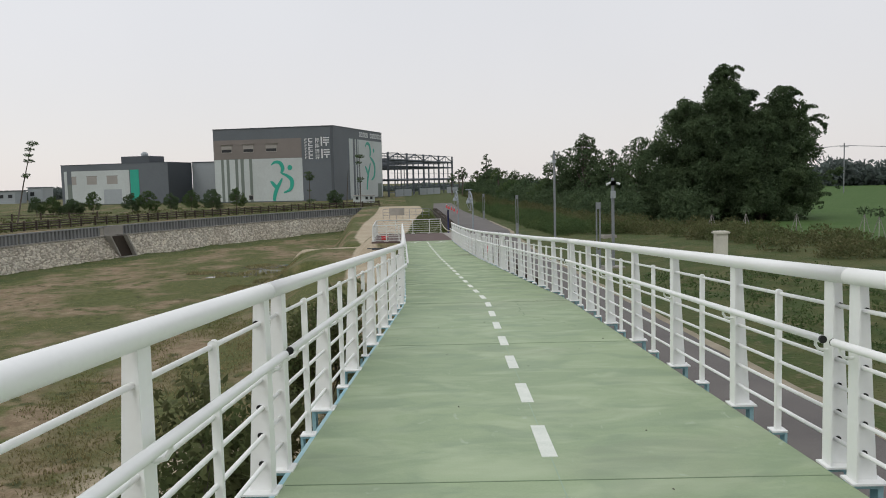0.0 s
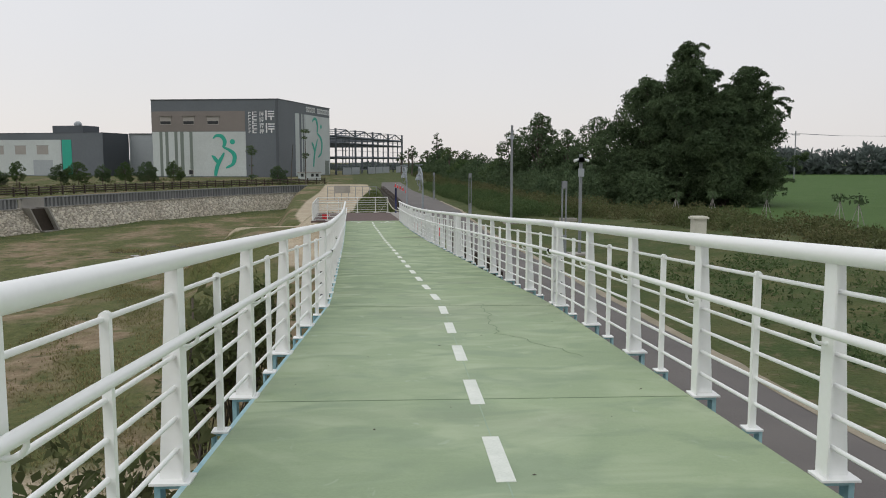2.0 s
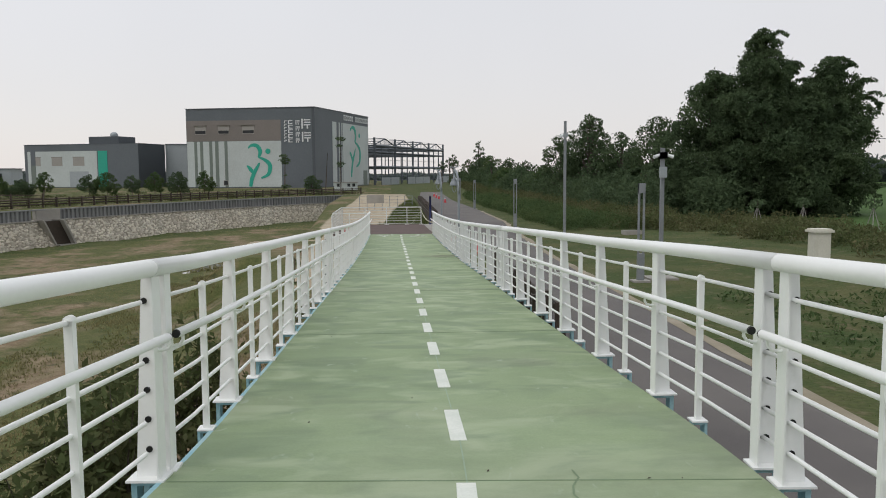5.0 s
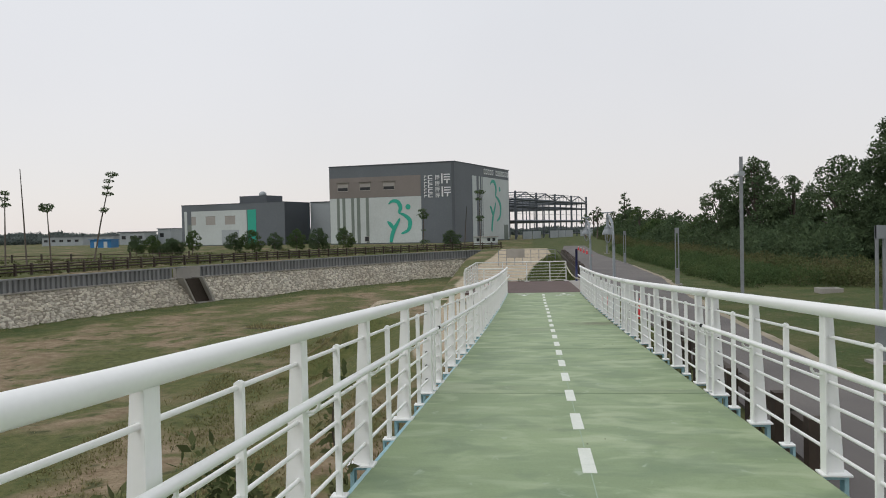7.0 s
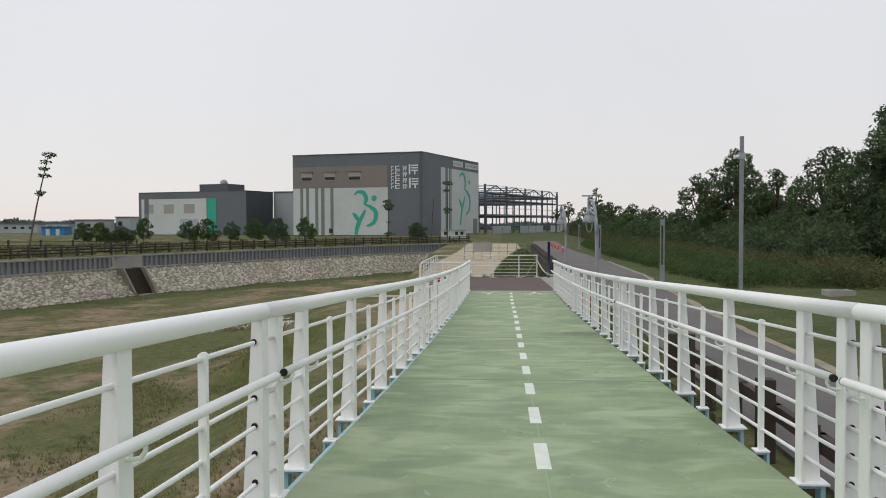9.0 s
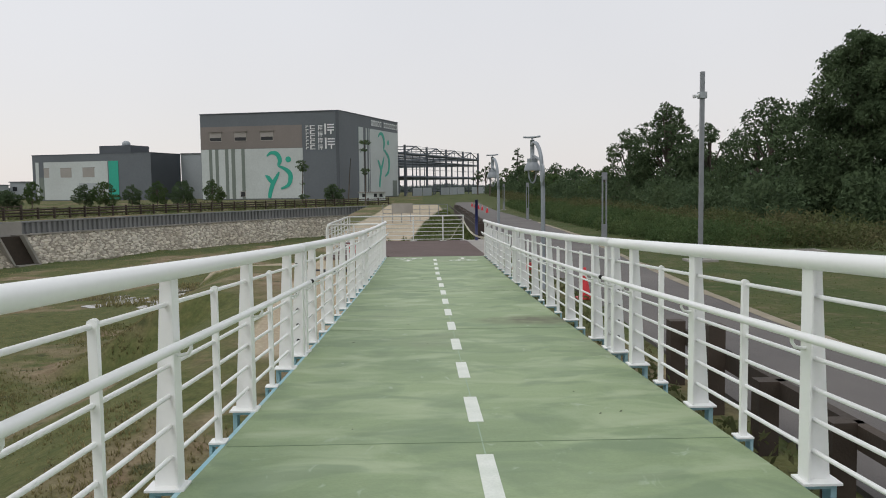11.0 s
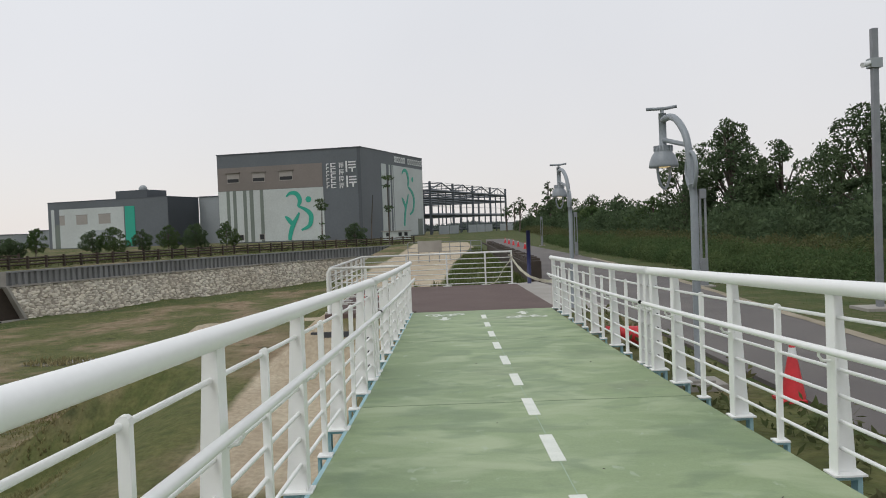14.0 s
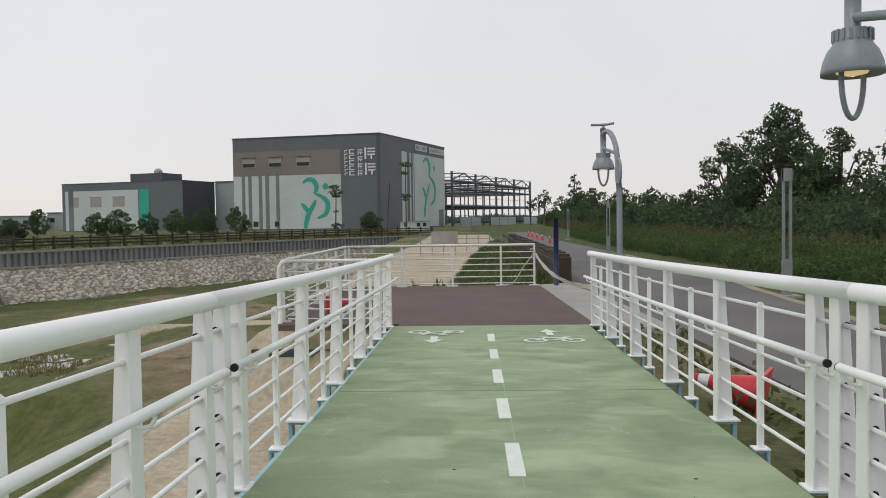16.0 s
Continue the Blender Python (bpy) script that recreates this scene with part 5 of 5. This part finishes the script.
traffic_cone(pose(3.4, -11.1, -0.1), "upright red traffic cone beside the asphalt path")
traffic_cone(pose(2.74, -6.42, 0.08, 0, -80, -28) @ Matrix.Diagonal((1.35, 1.35, 1.05, 1)), "red traffic cone lying on its side in the dirt")
traffic_cone(pose(-3.3, 2.2, 0.17, 0, 85, 60), "red traffic cone fallen over on the landing")
for x, y in ((5.94, 78), (5.96, 72), (5.99, 66), (6.0, 60), (5.94, 52)):
    traffic_cone(pose(x, y, -0.06) @ Matrix.Diagonal((0.95, 0.95, 0.8, 1)), "orange-red traffic cone in a row along the path")


# ---- plants ----
def leaf_cloud(rng, blobs, per_m2, size, droop=0.3, sparse=0.0):
    """Small pointed leaves over the shells of the given blobs (centre and radii), with holes and ragged edges."""
    V, F = [], []
    for (cx, cy, cz), (rx, ry, rz) in blobs:
        n = int(per_m2 * 4 * math.pi * ((rx * ry) ** 1.6 / 3 + (rx * rz) ** 1.6 / 3 + (ry * rz) ** 1.6 / 3) ** (1 / 1.6))
        d = rng.normal(size=(n, 3))
        d /= np.linalg.norm(d, axis=1, keepdims=True)
        rad = rng.uniform(0.45, 1.0, n) ** 0.55 + rng.normal(0, 0.07, n)
        lump = 1 + 0.16 * np.sin(d[:, 0] * 5.3 + cx) * np.sin(d[:, 1] * 4.7 + cy) + 0.12 * np.sin(d[:, 2] * 7.1 + cz) * np.sin(d[:, 0] * 8.3)
        p = np.array((cx, cy, cz)) + d * (np.array((rx, ry, rz)) * (rad * lump)[:, None])
        keep = np.sin(p[:, 0] * 2.1 + cz) * np.sin(p[:, 1] * 1.9 + cx) * np.sin(p[:, 2] * 2.3 + cy) > -0.45 + sparse - rng.uniform(0, 0.5, n)
        p, d = p[keep], d[keep]
        n = len(p)
        a = rng.normal(size=(n, 3)) + d * 0.5
        a[:, 2] -= droop
        a /= np.linalg.norm(a, axis=1, keepdims=True)
        b = np.cross(a, rng.normal(size=(n, 3)))
        b /= np.linalg.norm(b, axis=1, keepdims=True) + 1e-9
        s = size * rng.uniform(0.6, 1.4, (n, 1))
        quad = np.stack([p - a * s * 0.5, p + b * s * 0.22, p + a * s * 0.6, p - b * s * 0.22], 1)
        k = len(V) * 0
        V.append(quad.reshape(-1, 3))
    V = np.concatenate(V)
    F = np.arange(len(V)).reshape(-1, 4)
    return V, F


def leaf_mesh(name, V, F, mat):
    me = bpy.data.meshes.new(name)
    me.from_pydata(V.tolist(), [], F.tolist())
    me.materials.append(mat)
    return me


def tree(x, y, h, spread, label, seed, mat=None, leaf=0.34, dense=16.0, low=0.25, n_blob=16, trunk=0.22, bare=0.0, droop=0.4, sprays=0):
    """A tapered trunk, limbs, and a crown of leaf clumps with an uneven outline."""
    rng = np.random.default_rng(seed)
    z = float(ground_z(x, y))
    t = thing("tree", label, "tree", at=(x, y, z - 0.05))
    g = Geo()
    lean = rng.normal(0, 0.03, 2) * h
    g.sweep([(0, 0, 0), (lean[0] * 0.3, lean[1] * 0.3, h * 0.3), (lean[0], lean[1], h * 0.75)], [trunk, trunk * 0.8, trunk * 0.3], 9)
    blobs = []
    for k in range(n_blob):
        f = low + (1 - low) * (k + 0.6) / n_blob
        a = k * 2.4 + rng.uniform(-0.5, 0.5)
        prof = math.sin(math.pi * min(1.0, 0.18 + 0.82 * (f - low) / (1 - low)) ** 0.9) ** 0.7
        r = spread * prof * rng.uniform(0.45, 0.85)
        br = spread * rng.uniform(0.22, 0.40) * (0.6 + 0.5 * prof)
        c = (lean[0] * f + r * math.cos(a), lean[1] * f + r * math.sin(a), h * f - br * 0.45)
        blobs.append((c, (br, br, br * rng.uniform(0.6, 0.9))))
        g.sweep([(lean[0] * f * 0.5, lean[1] * f * 0.5, h * f * 0.55), (c[0] * 0.55, c[1] * 0.55, c[2] - br * 0.3), c], [trunk * 0.45, trunk * 0.25, 0.02], 6)
    for k in range(sprays):
        (bx, by, bz), (br, _, _) = blobs[int(rng.integers(len(blobs)))]
        a, up = math.atan2(by, bx) + rng.uniform(-1.1, 1.1), rng.uniform(0.1, 1.0)
        if bz > 0.8 * h:
            a = rng.uniform(0, 6.28)
        ln = rng.uniform(0.8, 1.7)
        tw = []
        for q in range(5):
            f = q / 4
            out = br * 0.75 + ln * f
            tw.append((bx + math.cos(a) * out, by + math.sin(a) * out, bz + br * up * 0.7 + ln * (up * f - 0.75 * f * f)))
        g.sweep(tw, [0.018, 0.014, 0.011, 0.008, 0.004], 4)
        blobs += [(c, (0.30 - 0.03 * q, 0.30 - 0.03 * q, 0.15)) for q, c in enumerate(tw)]
    part("trunk", g, M_BARK, t, "grey-brown trunk and limbs", True)
    V, F = leaf_cloud(rng, blobs, dense, leaf, droop, bare)
    part("crown", leaf_mesh("crown", V, F, mat or M_LEAF_DARK), None, t, "ragged leafy crown")
    return t


BIG = "tall dense dark green tree with feathery drooping edges"
tree(30.5, 19.5, 14.6, 5.2, BIG, 1, leaf=0.25, dense=74, low=0.10, n_blob=40, trunk=0.4, sprays=130)
tree(27.3, 21.5, 12.3, 4.8, BIG, 2, leaf=0.25, dense=74, low=0.05, n_blob=36, trunk=0.35, sprays=110)
tree(35.3, 19.5, 13.0, 4.3, BIG, 3, leaf=0.25, dense=74, low=0.05, n_blob=40, trunk=0.35, sprays=130)
tree(33.4, 17.5, 10.5, 4.2, BIG, 4, leaf=0.25, dense=70, low=0.03, n_blob=28, trunk=0.3, sprays=70)
tree(25.0, 29.0, 8.8, 4.0, "rounded green tree in the wood beside the path", 5, leaf=0.28, dense=30, low=0.05, n_blob=20)
MIDT = "dark green tree in the wood beside the path"
tree(22.3, 46.0, 10.3, 3.9, MIDT, 6, leaf=0.32, dense=28, low=0.06, n_blob=28, trunk=0.3)
tree(19.8, 50.0, 8.0, 3.4, MIDT, 7, leaf=0.32, dense=26, low=0.04, n_blob=18)
tree(25.5, 43.0, 8.2, 3.2, MIDT, 8, leaf=0.32, dense=26, low=0.06, n_blob=18)
tree(27.5, 37.5, 7.6, 4.0, "bare-branched open tree with thin leaves", 9, mat=M_LEAF_MID, leaf=0.34, dense=5, low=0.3, n_blob=18, bare=0.5)
for i, (x, y, h) in enumerate(((20.5, 64, 4.6), (19.0, 75, 4.4), (21.5, 84, 5.4), (19.5, 95, 4.6), (21.5, 106, 6.2), (20.0, 120, 5.4), (22, 135, 7.0), (20.5, 150, 6.6), (24, 168, 7.5), (22, 190, 7.2), (29, 55, 6.0), (33, 68, 6.5), (30, 82, 6.5))):
    tree(x, y, h, 3.6 + 0.3 * (i % 3), "dark green tree in the wood along the path", 20 + i, mat=M_LEAF_DARK if i % 3 else M_LEAF_MID, leaf=0.42, dense=15, low=0.02, n_blob=16)
tree(23.5, 176, 12.0, 2.0, "tall slim tree standing above the wood", 40, leaf=0.6, dense=8, low=0.55, n_blob=9)
for i, (x, y, h) in enumerate(((15.5, 168, 8), (13.5, 182, 6.5), (17, 200, 8))):
    tree(x, y, h, 1.7, "slim palm-like tree at the end of the path", 44 + i, leaf=0.6, dense=8, low=0.6, n_blob=7)

# small trees on the terrace in front of the halls
for i, (x, y, h) in enumerate(((-67.4, 90, 3.6), (-64.5, 90, 3.5), (-61, 90, 3.0), (-57.5, 90, 4.3), (-52.7, 97, 3.8), (-49.6, 97, 4.2), (-45.5, 97, 3.7), (-41.6, 97, 4.2), (-37.8, 97, 4.2), (-33.2, 97, 4.4), (-14.8, 99, 3.5))):
    tree(x, y, h, 1.75 + 0.25 * (i % 3), "young round tree on the terrace lawn", 60 + i, mat=M_LEAF_MID if i % 2 else M_LEAF_DARK, leaf=0.2, dense=85, low=0.30, n_blob=14, trunk=0.08, bare=0.0)


def slender(x, y, h, tufts, lean, label, seed):
    """A thin young trunk with a few flat tufts of leaves."""
    rng = np.random.default_rng(seed)
    t = thing("tree", label, "tree", at=(x, y, float(ground_z(x, y)) - 0.05))
    tip = (lean[0], lean[1], h)
    part("trunk", Geo().sweep([(0, 0, 0), (lean[0] * 0.45, lean[1] * 0.45, h * 0.5), tip], [0.11, 0.085, 0.04], 7), M_BARK, t, "", True)
    if tufts:
        blobs = [((lean[0] * f + rng.uniform(-0.35, 0.35) * r, lean[1] * f, h * f), (r, r, r * 0.36)) for f, r in tufts]
        V, F = leaf_cloud(rng, blobs, 22, 0.32, 0.2)
        part("crown", leaf_mesh("crown", V, F, M_LEAF_DARK), None, t, "flat leaf tufts")


slender(-53.6, 52, 11.0, ((1.0, 0.75), (0.93, 0.6), (0.86, 0.55), (0.79, 0.62), (0.62, 0.55), (0.60, 0.45)), (2.6, 0), "thin leaning young tree with flat leaf tufts", 80)
slender(-59.0, 52, 7.5, ((0.98, 1.0), (0.93, 0.9)), (-0.4, 0), "thin young tree with one umbrella crown", 81)
slender(-62.2, 52, 12.0, (), (-0.5, 0), "thin bare young trunk", 82)
slender(-65.0, 52, 9.3, ((0.98, 0.7), (0.90, 0.75), (0.82, 0.7)), (0.2, 0), "thin young tree with layered leaf tufts", 83)
slender(-67.5, 52, 7.6, ((0.98, 0.9), (0.9, 0.5)), (0.0, 0), "thin young tree with one umbrella crown", 84)
slender(-19.3, 97, 7.0, ((0.98, 0.8), (0.88, 1.0), (0.80, 0.7), (0.5, 0.4), (0.22, 0.9)), (0.2, 0), "thin young tree with layered leaf tufts", 85)
slender(-9.5, 97, 10.0, ((0.98, 0.9), (0.86, 0.6), (0.55, 0.8), (0.5, 0.5)), (0.0, 0), "thin young tree with layered leaf tufts", 86)
slender(-12.3, 98, 7.4, (), (0.5, 0), "thin bare young trunk", 87)


def scrub(name, label, category, spots, mat, leaf, dense, seed, kind="stuff"):
    rng = np.random.default_rng(seed)
    blobs = [((x, y, float(ground_z(x, y)) + h * 0.42), (r, r, h * 0.62)) for x, y, r, h in spots]
    V, F = leaf_cloud(rng, blobs, dense, leaf, -0.2)
    return tagged(new(name, leaf_mesh(name, V, F, mat)), label, category, kind=kind)


rng = np.random.default_rng(11)
scrub("hedge", "dense clipped green hedge between lawn and wood", "hedge",
      [(np.interp(y, [2, 5, 20, 47, 80], [11.2, 10.6, 10.4, 10.0, 11]) + rng.uniform(-0.2, 1.0), y, rng.uniform(0.6, 1.0), rng.uniform(0.55, 0.95)) for y in np.arange(3.5, 80, 0.5)]
      + [(np.interp(y, [2, 47], [12.6, 12]) + rng.uniform(-0.4, 1.4), y, rng.uniform(0.8, 1.2), rng.uniform(0.8, 1.2)) for y in np.arange(3.5, 60, 0.8)], M_LEAF_MID, 0.12, 75, 12)
scrub("undergrowth", "tangled olive undergrowth along the wood's edge", "undergrowth",
      [(15.5 + rng.uniform(-1.2, 3.5), y, rng.uniform(0.8, 1.3), rng.uniform(0.7, 1.5)) for y in np.arange(2, 150, 0.6)]
      + [(17.5 + rng.uniform(-1.5, 7) + 0.1 * max(0, -y), y, rng.uniform(0.4, 1.1), rng.uniform(0.25, 1.1)) for y in np.arange(-24, 12, 0.26)], M_LEAF_OLIVE, 0.17, 36, 13)
scrub("thicket", "dark thicket filling the wood behind the hedge", "thicket",
      [(19.5 + rng.uniform(-1.5, 9), y, rng.uniform(1.6, 2.6), rng.uniform(2.0, 3.8)) for y in np.arange(14, 200, 1.1)], M_LEAF_DARK, 0.32, 18, 14)
scrub("weeds", "low green weeds below the bridge edge and beside the path", "weeds",
      [(2.35 + rng.uniform(-0.2, 0.75), y, rng.uniform(0.15, 0.4), rng.uniform(0.12, 0.45)) for y in np.arange(-60, -1, 0.5)], M_LEAF_OLIVE, 0.12, 40, 15)
scrub("meadow_weeds", "rank green weeds on the meadow beyond the path", "weeds",
      [(rng.uniform(8.6, 15.5), y, rng.uniform(0.25, 0.6), rng.uniform(0.15, 0.45)) for y in np.arange(-56, -25, 0.13)], M_LEAF_MID, 0.13, 24, 19)
scrub("terrace_shrubs", "low dark shrubs along the terrace fence", "shrubs",
      [(x - 6 * math.sin(radians(a)) + rng.uniform(-1.5, 1.5), y + 6 * math.cos(radians(a)) + rng.uniform(-2.5, 4), rng.uniform(0.3, 0.7), rng.uniform(0.15, 0.45)) for x, y, a in walk_line(BANK[1:], 1.6)], M_LEAF_OLIVE, 0.24, 20, 16)
scrub("terrace_thicket", "low dark heather and brush over the terrace", "brush",
      [(x - q * math.sin(radians(a)) + rng.uniform(-1, 1), y + q * math.cos(radians(a)) + rng.uniform(-1, 1), rng.uniform(0.5, 1.1), rng.uniform(0.2, 0.5)) for x, y, a in walk_line(BANK[1:], 1.5) for q in (4.8, 9.0, 16.0, 26.0, 38.0) if y + q * math.cos(radians(a)) < 118], M_LEAF_OLIVE, 0.3, 9, 18)
# the far woods carry their haze in the leaf colour
scrub("far_woods", "line of far woods round the plain, leaf colour paled for haze", "woods",
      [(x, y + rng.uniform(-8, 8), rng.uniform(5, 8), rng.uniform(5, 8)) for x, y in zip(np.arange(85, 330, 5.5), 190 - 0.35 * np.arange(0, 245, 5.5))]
      + [(x, 330 + rng.uniform(-15, 15), rng.uniform(8, 12), rng.uniform(3, 5.5) if x < -75 else rng.uniform(2.0, 3.5)) for x in np.arange(-360, 120, 9)], M_LEAF_HAZED, 1.5, 2.6, 17)


def bush(x, y, h, r, seed, label):
    """A willowy bush: several thin stems, narrow leaves along them."""
    rng = np.random.default_rng(seed)
    z = float(ground_z(x, y))
    t = thing("bush", label, "bush", "bushes beside the bridge", at=(x, y, z - 0.05))
    g, blobs = Geo(), []
    for k in range(16):
        a, q = rng.uniform(0, 6.28), rng.uniform(0.2, 1.0)
        tip = Vector((r * q * math.cos(a), r * q * math.sin(a), h * (1 - 0.4 * q * q) * rng.uniform(0.7, 1.0)))
        mid = Vector((tip.x * 0.35, tip.y * 0.35, tip.z * 0.6))
        g.sweep([(0, 0, 0), mid, tip], [0.022, 0.014, 0.004], 5)
        for f in (0.45, 0.65, 0.85, 1.0):
            p = mid.lerp(tip, (f - 0.45) / 0.55)
            blobs.append(((p.x, p.y, p.z), (0.24 * r, 0.24 * r, 0.3)))
    part("stem", g, M_BARK, t, "thin brown stems")
    V, F = leaf_cloud(rng, blobs, 26, 0.17, 0.1)
    part("foliage", leaf_mesh("foliage", V, F, M_LEAF_OLIVE), None, t, "narrow grey-green leaves")


for i, (x, y, top) in enumerate(((-4.7, -50.9, 1.7), (-4.5, -49.3, 2.0), (-5.2, -47.9, 1.8), (-4.6, -46.6, 1.3), (-4.2, -33.2, 1.2), (-4.9, -34.2, 0.8), (-4.3, -36.6, 1.2), (-4.9, -37.4, 0.6))):
    h = top - float(ground_z(x, y))
    bush(x, y, h, min(1.3, 0.32 * h + 0.4), 90 + i, "willowy grey-green bush growing beside the bridge")
# a thin climber on the railing
for y0, sd in ((-50.7, 3), (-35.6, 4)):
    rng = np.random.default_rng(sd)
    p0 = across(y0, POST_L - 0.12, -0.4)
    pts = [p0 + Vector((0.03 * math.sin(k), 0.22 * math.sin(k * 0.6) + 0.05 * k, 0.15 * k)) for k in range(10)]
    c = thing("climbing_plant", "thin dry climbing plant on the railing", "climber")
    part("stem", Geo().sweep([tuple(p) for p in pts], 0.008, 5), M_BARK, c)
    V, F = leaf_cloud(rng, [(tuple(p), (0.12, 0.2, 0.12)) for p in pts], 55, 0.10, 0.3)
    part("foliage", leaf_mesh("foliage", V, F, M_LEAF_OLIVE), None, c)


def blades(name, label, xs, ys, hs, mat, seed):
    """Tufts of grass, three blades to a tuft."""
    rng = np.random.default_rng(seed)
    n = len(xs)
    zs = ground_z(xs, ys)
    V = np.empty((n, 3, 3, 3))
    for k in range(3):
        a = rng.uniform(0, 6.28, n)
        dx, dy = np.cos(a), np.sin(a)
        w = hs * 0.16
        V[:, k, 0] = np.stack([xs - dy * w, ys + dx * w, zs - 0.02], 1)
        V[:, k, 1] = np.stack([xs + dy * w, ys - dx * w, zs - 0.02], 1)
        V[:, k, 2] = np.stack([xs + dx * hs * rng.uniform(0.2, 0.8, n), ys + dy * hs * rng.uniform(0.2, 0.8, n), zs + hs * rng.uniform(0.6, 1.1, n)], 1)
    V = V.reshape(-1, 3)
    tagged(new(name, leaf_mesh(name, V, np.arange(len(V)).reshape(-1, 3), mat)), label, "grass", kind="stuff")


rng = np.random.default_rng(21)
x = rng.uniform(-46, -4, 150000)
y = rng.uniform(-58, 92, 150000)
keep = (river_side(x, y) < -1.3) & (ground_z(x, y) < -2.5) & (np.sin(x * 0.33 + 1) * np.sin(y * 0.21) + rng.uniform(-0.7, 0.7, 150000) > 0.15) & (rng.uniform(0, 1, 150000) < 0.6)
blades("river_grass", "olive and dry grass over the river bed", x[keep], y[keep], rng.uniform(0.03, 0.08, keep.sum()), M_DRYGRASS, 22)
x = rng.uniform(-17, -4.2, 70000)
y = rng.uniform(-60, 12, 70000)
keep = (ground_z(x, y) < -1.5) & (np.sin(x * 0.9 + 0.7 * np.sin(y * 0.31)) * np.sin(y * 0.53 + 0.4 * x) + rng.uniform(-0.6, 0.6, 70000) > 0.1) & ~((y > -10.5) & (x > -10.5))
blades("bed_tussocks", "olive grass tussocks on the soil below the bridge", x[keep], y[keep], rng.uniform(0.05, 0.15, keep.sum()), M_DRYGRASS, 26)
x = rng.uniform(6.5, 27, 60000)
y = rng.uniform(-52, 70, 60000)
keep = x > np.interp(y, [-90, -11, -2, 5, 12, 60], [6.3, 6.6, 7.1, 7.5, 8.0, 7.7])
blades("lawn_grass", "short green and dry lawn grass beside the path", x[keep], y[keep], rng.uniform(0.015, 0.045, keep.sum()), M_GRASS, 23)
x = rng.uniform(-6, 2.2, 9000)
y = rng.uniform(9.5, 60, 9000)
keep = (np.interp(y, [9, 11, 70], [-4.3, 1.9, 2.2]) - x < np.interp(y, [9, 22, 40, 65], [0.8, 3.2, 2.4, 0.5])) & (x < 2.2)
blades("bank_grass", "green grass on the bank beside the timber wall", x[keep], y[keep], rng.uniform(0.08, 0.3, keep.sum()), M_GRASS, 24)
x = rng.uniform(-95, 0, 30000)
y = rng.uniform(15, 125, 30000)
keep = river_side(x, y) > 1.6
blades("terrace_grass", "rough grass on the terrace", x[keep], y[keep], rng.uniform(0.05, 0.14, keep.sum()), M_GRASS, 25)

# puddles in the hollows of the river bed, with tufts and clods standing out of the water
for i, (x, y, rx, ry) in enumerate(((-15.3, 19.2, 2.1, 2.6), (-18.7, 19.3, 1.7, 1.8), (-14.4, 13.1, 0.9, 1.3), (-16.4, 26.0, 1.9, 1.7), (-21.5, 22.0, 2.0, 1.2))):
    rng = np.random.default_rng(50 + i)
    ph = rng.uniform(0, 6.28, 4)
    rim = []
    for a in np.linspace(0, 2 * math.pi, 48, endpoint=False):
        q = 1 + 0.28 * math.sin(2 * a + ph[0]) + 0.2 * math.sin(5 * a + ph[1]) + 0.12 * math.sin(9 * a + ph[2])
        rim.append((x + rx * q * math.cos(a), y + ry * q * math.sin(a)))
    zs = [float(ground_z(x + (u - x) * f, y + (v - y) * f)) for u, v in rim for f in (0.3, 0.7, 1.0)]
    z = sorted(zs)[int(len(zs) * 0.62)]
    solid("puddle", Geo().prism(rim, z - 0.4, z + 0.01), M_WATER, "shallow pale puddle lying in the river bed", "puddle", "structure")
    n = 260
    f, a = rng.uniform(0, 1, n) ** 0.5, rng.uniform(0, 6.28, n)
    blades("puddle_grass", "tufts of grass standing in shallow water", x + rx * 1.1 * f * np.cos(a), y + ry * 1.1 * f * np.sin(a), rng.uniform(0.12, 0.3, n), M_DRYGRASS, 150 + i)

# staked saplings at the field's edge
for i, (x, y) in enumerate(((26.5, -3.5), (28.6, -8.5), (27.2, -12.5), (29.5, -14.5), (24.5, 0.5), (23.0, 3.5))):
    s = thing("staked_sapling", "young sapling tied to three bamboo stakes", "sapling", "staked saplings", at=(x, y, float(ground_z(x, y))))
    for k in range(3):
        a = k * 2.09
        part("stake", Geo().sweep([(0.45 * math.cos(a), 0.45 * math.sin(a), 0), (0.02 * math.cos(a), 0.02 * math.sin(a), 1.35)], 0.025, 5), M_SHUTTER, s, "pale bamboo stake")
    part("trunk", Geo().sweep([(0, 0, 0), (0.03, 0, 1.9)], [0.03, 0.015], 6), M_BARK, s)
    V, F = leaf_cloud(np.random.default_rng(70 + i), [((0, 0, 1.6), (0.5, 0.5, 0.3))], 30, 0.25, 0.4)
    part("foliage", leaf_mesh("foliage", V, F, M_LEAF_DARK), None, s)

# far power poles and their wires
poles = [(64, 120), (92, 108), (122, 95), (155, 82)]
line_t = thing("power_line", "distant power poles with thin wires", "power line")
for x, y in poles:
    z = float(ground_z(x, y))
    part("pole", Geo().sweep([(x, y, z), (x, y, z + 10.5)], 0.13, 6), M_GALV, line_t)
    part("cross_arm", Geo().box((x - 0.9, y - 0.06, z + 9.6), (x + 0.9, y + 0.06, z + 9.75)), M_GALV, line_t)
for (ax, ay), (bx, by) in zip(poles, poles[1:]):
    for dx in (-0.8, 0.0, 0.8):
        part("wire", Geo().sweep([(ax + dx + (bx - ax) * t, ay + (by - ay) * t, 9.9 - 1.4 * 4 * t * (1 - t) * 0.5) for t in (0, 0.25, 0.5, 0.75, 1)], 0.018, 4), M_FRAME, line_t)
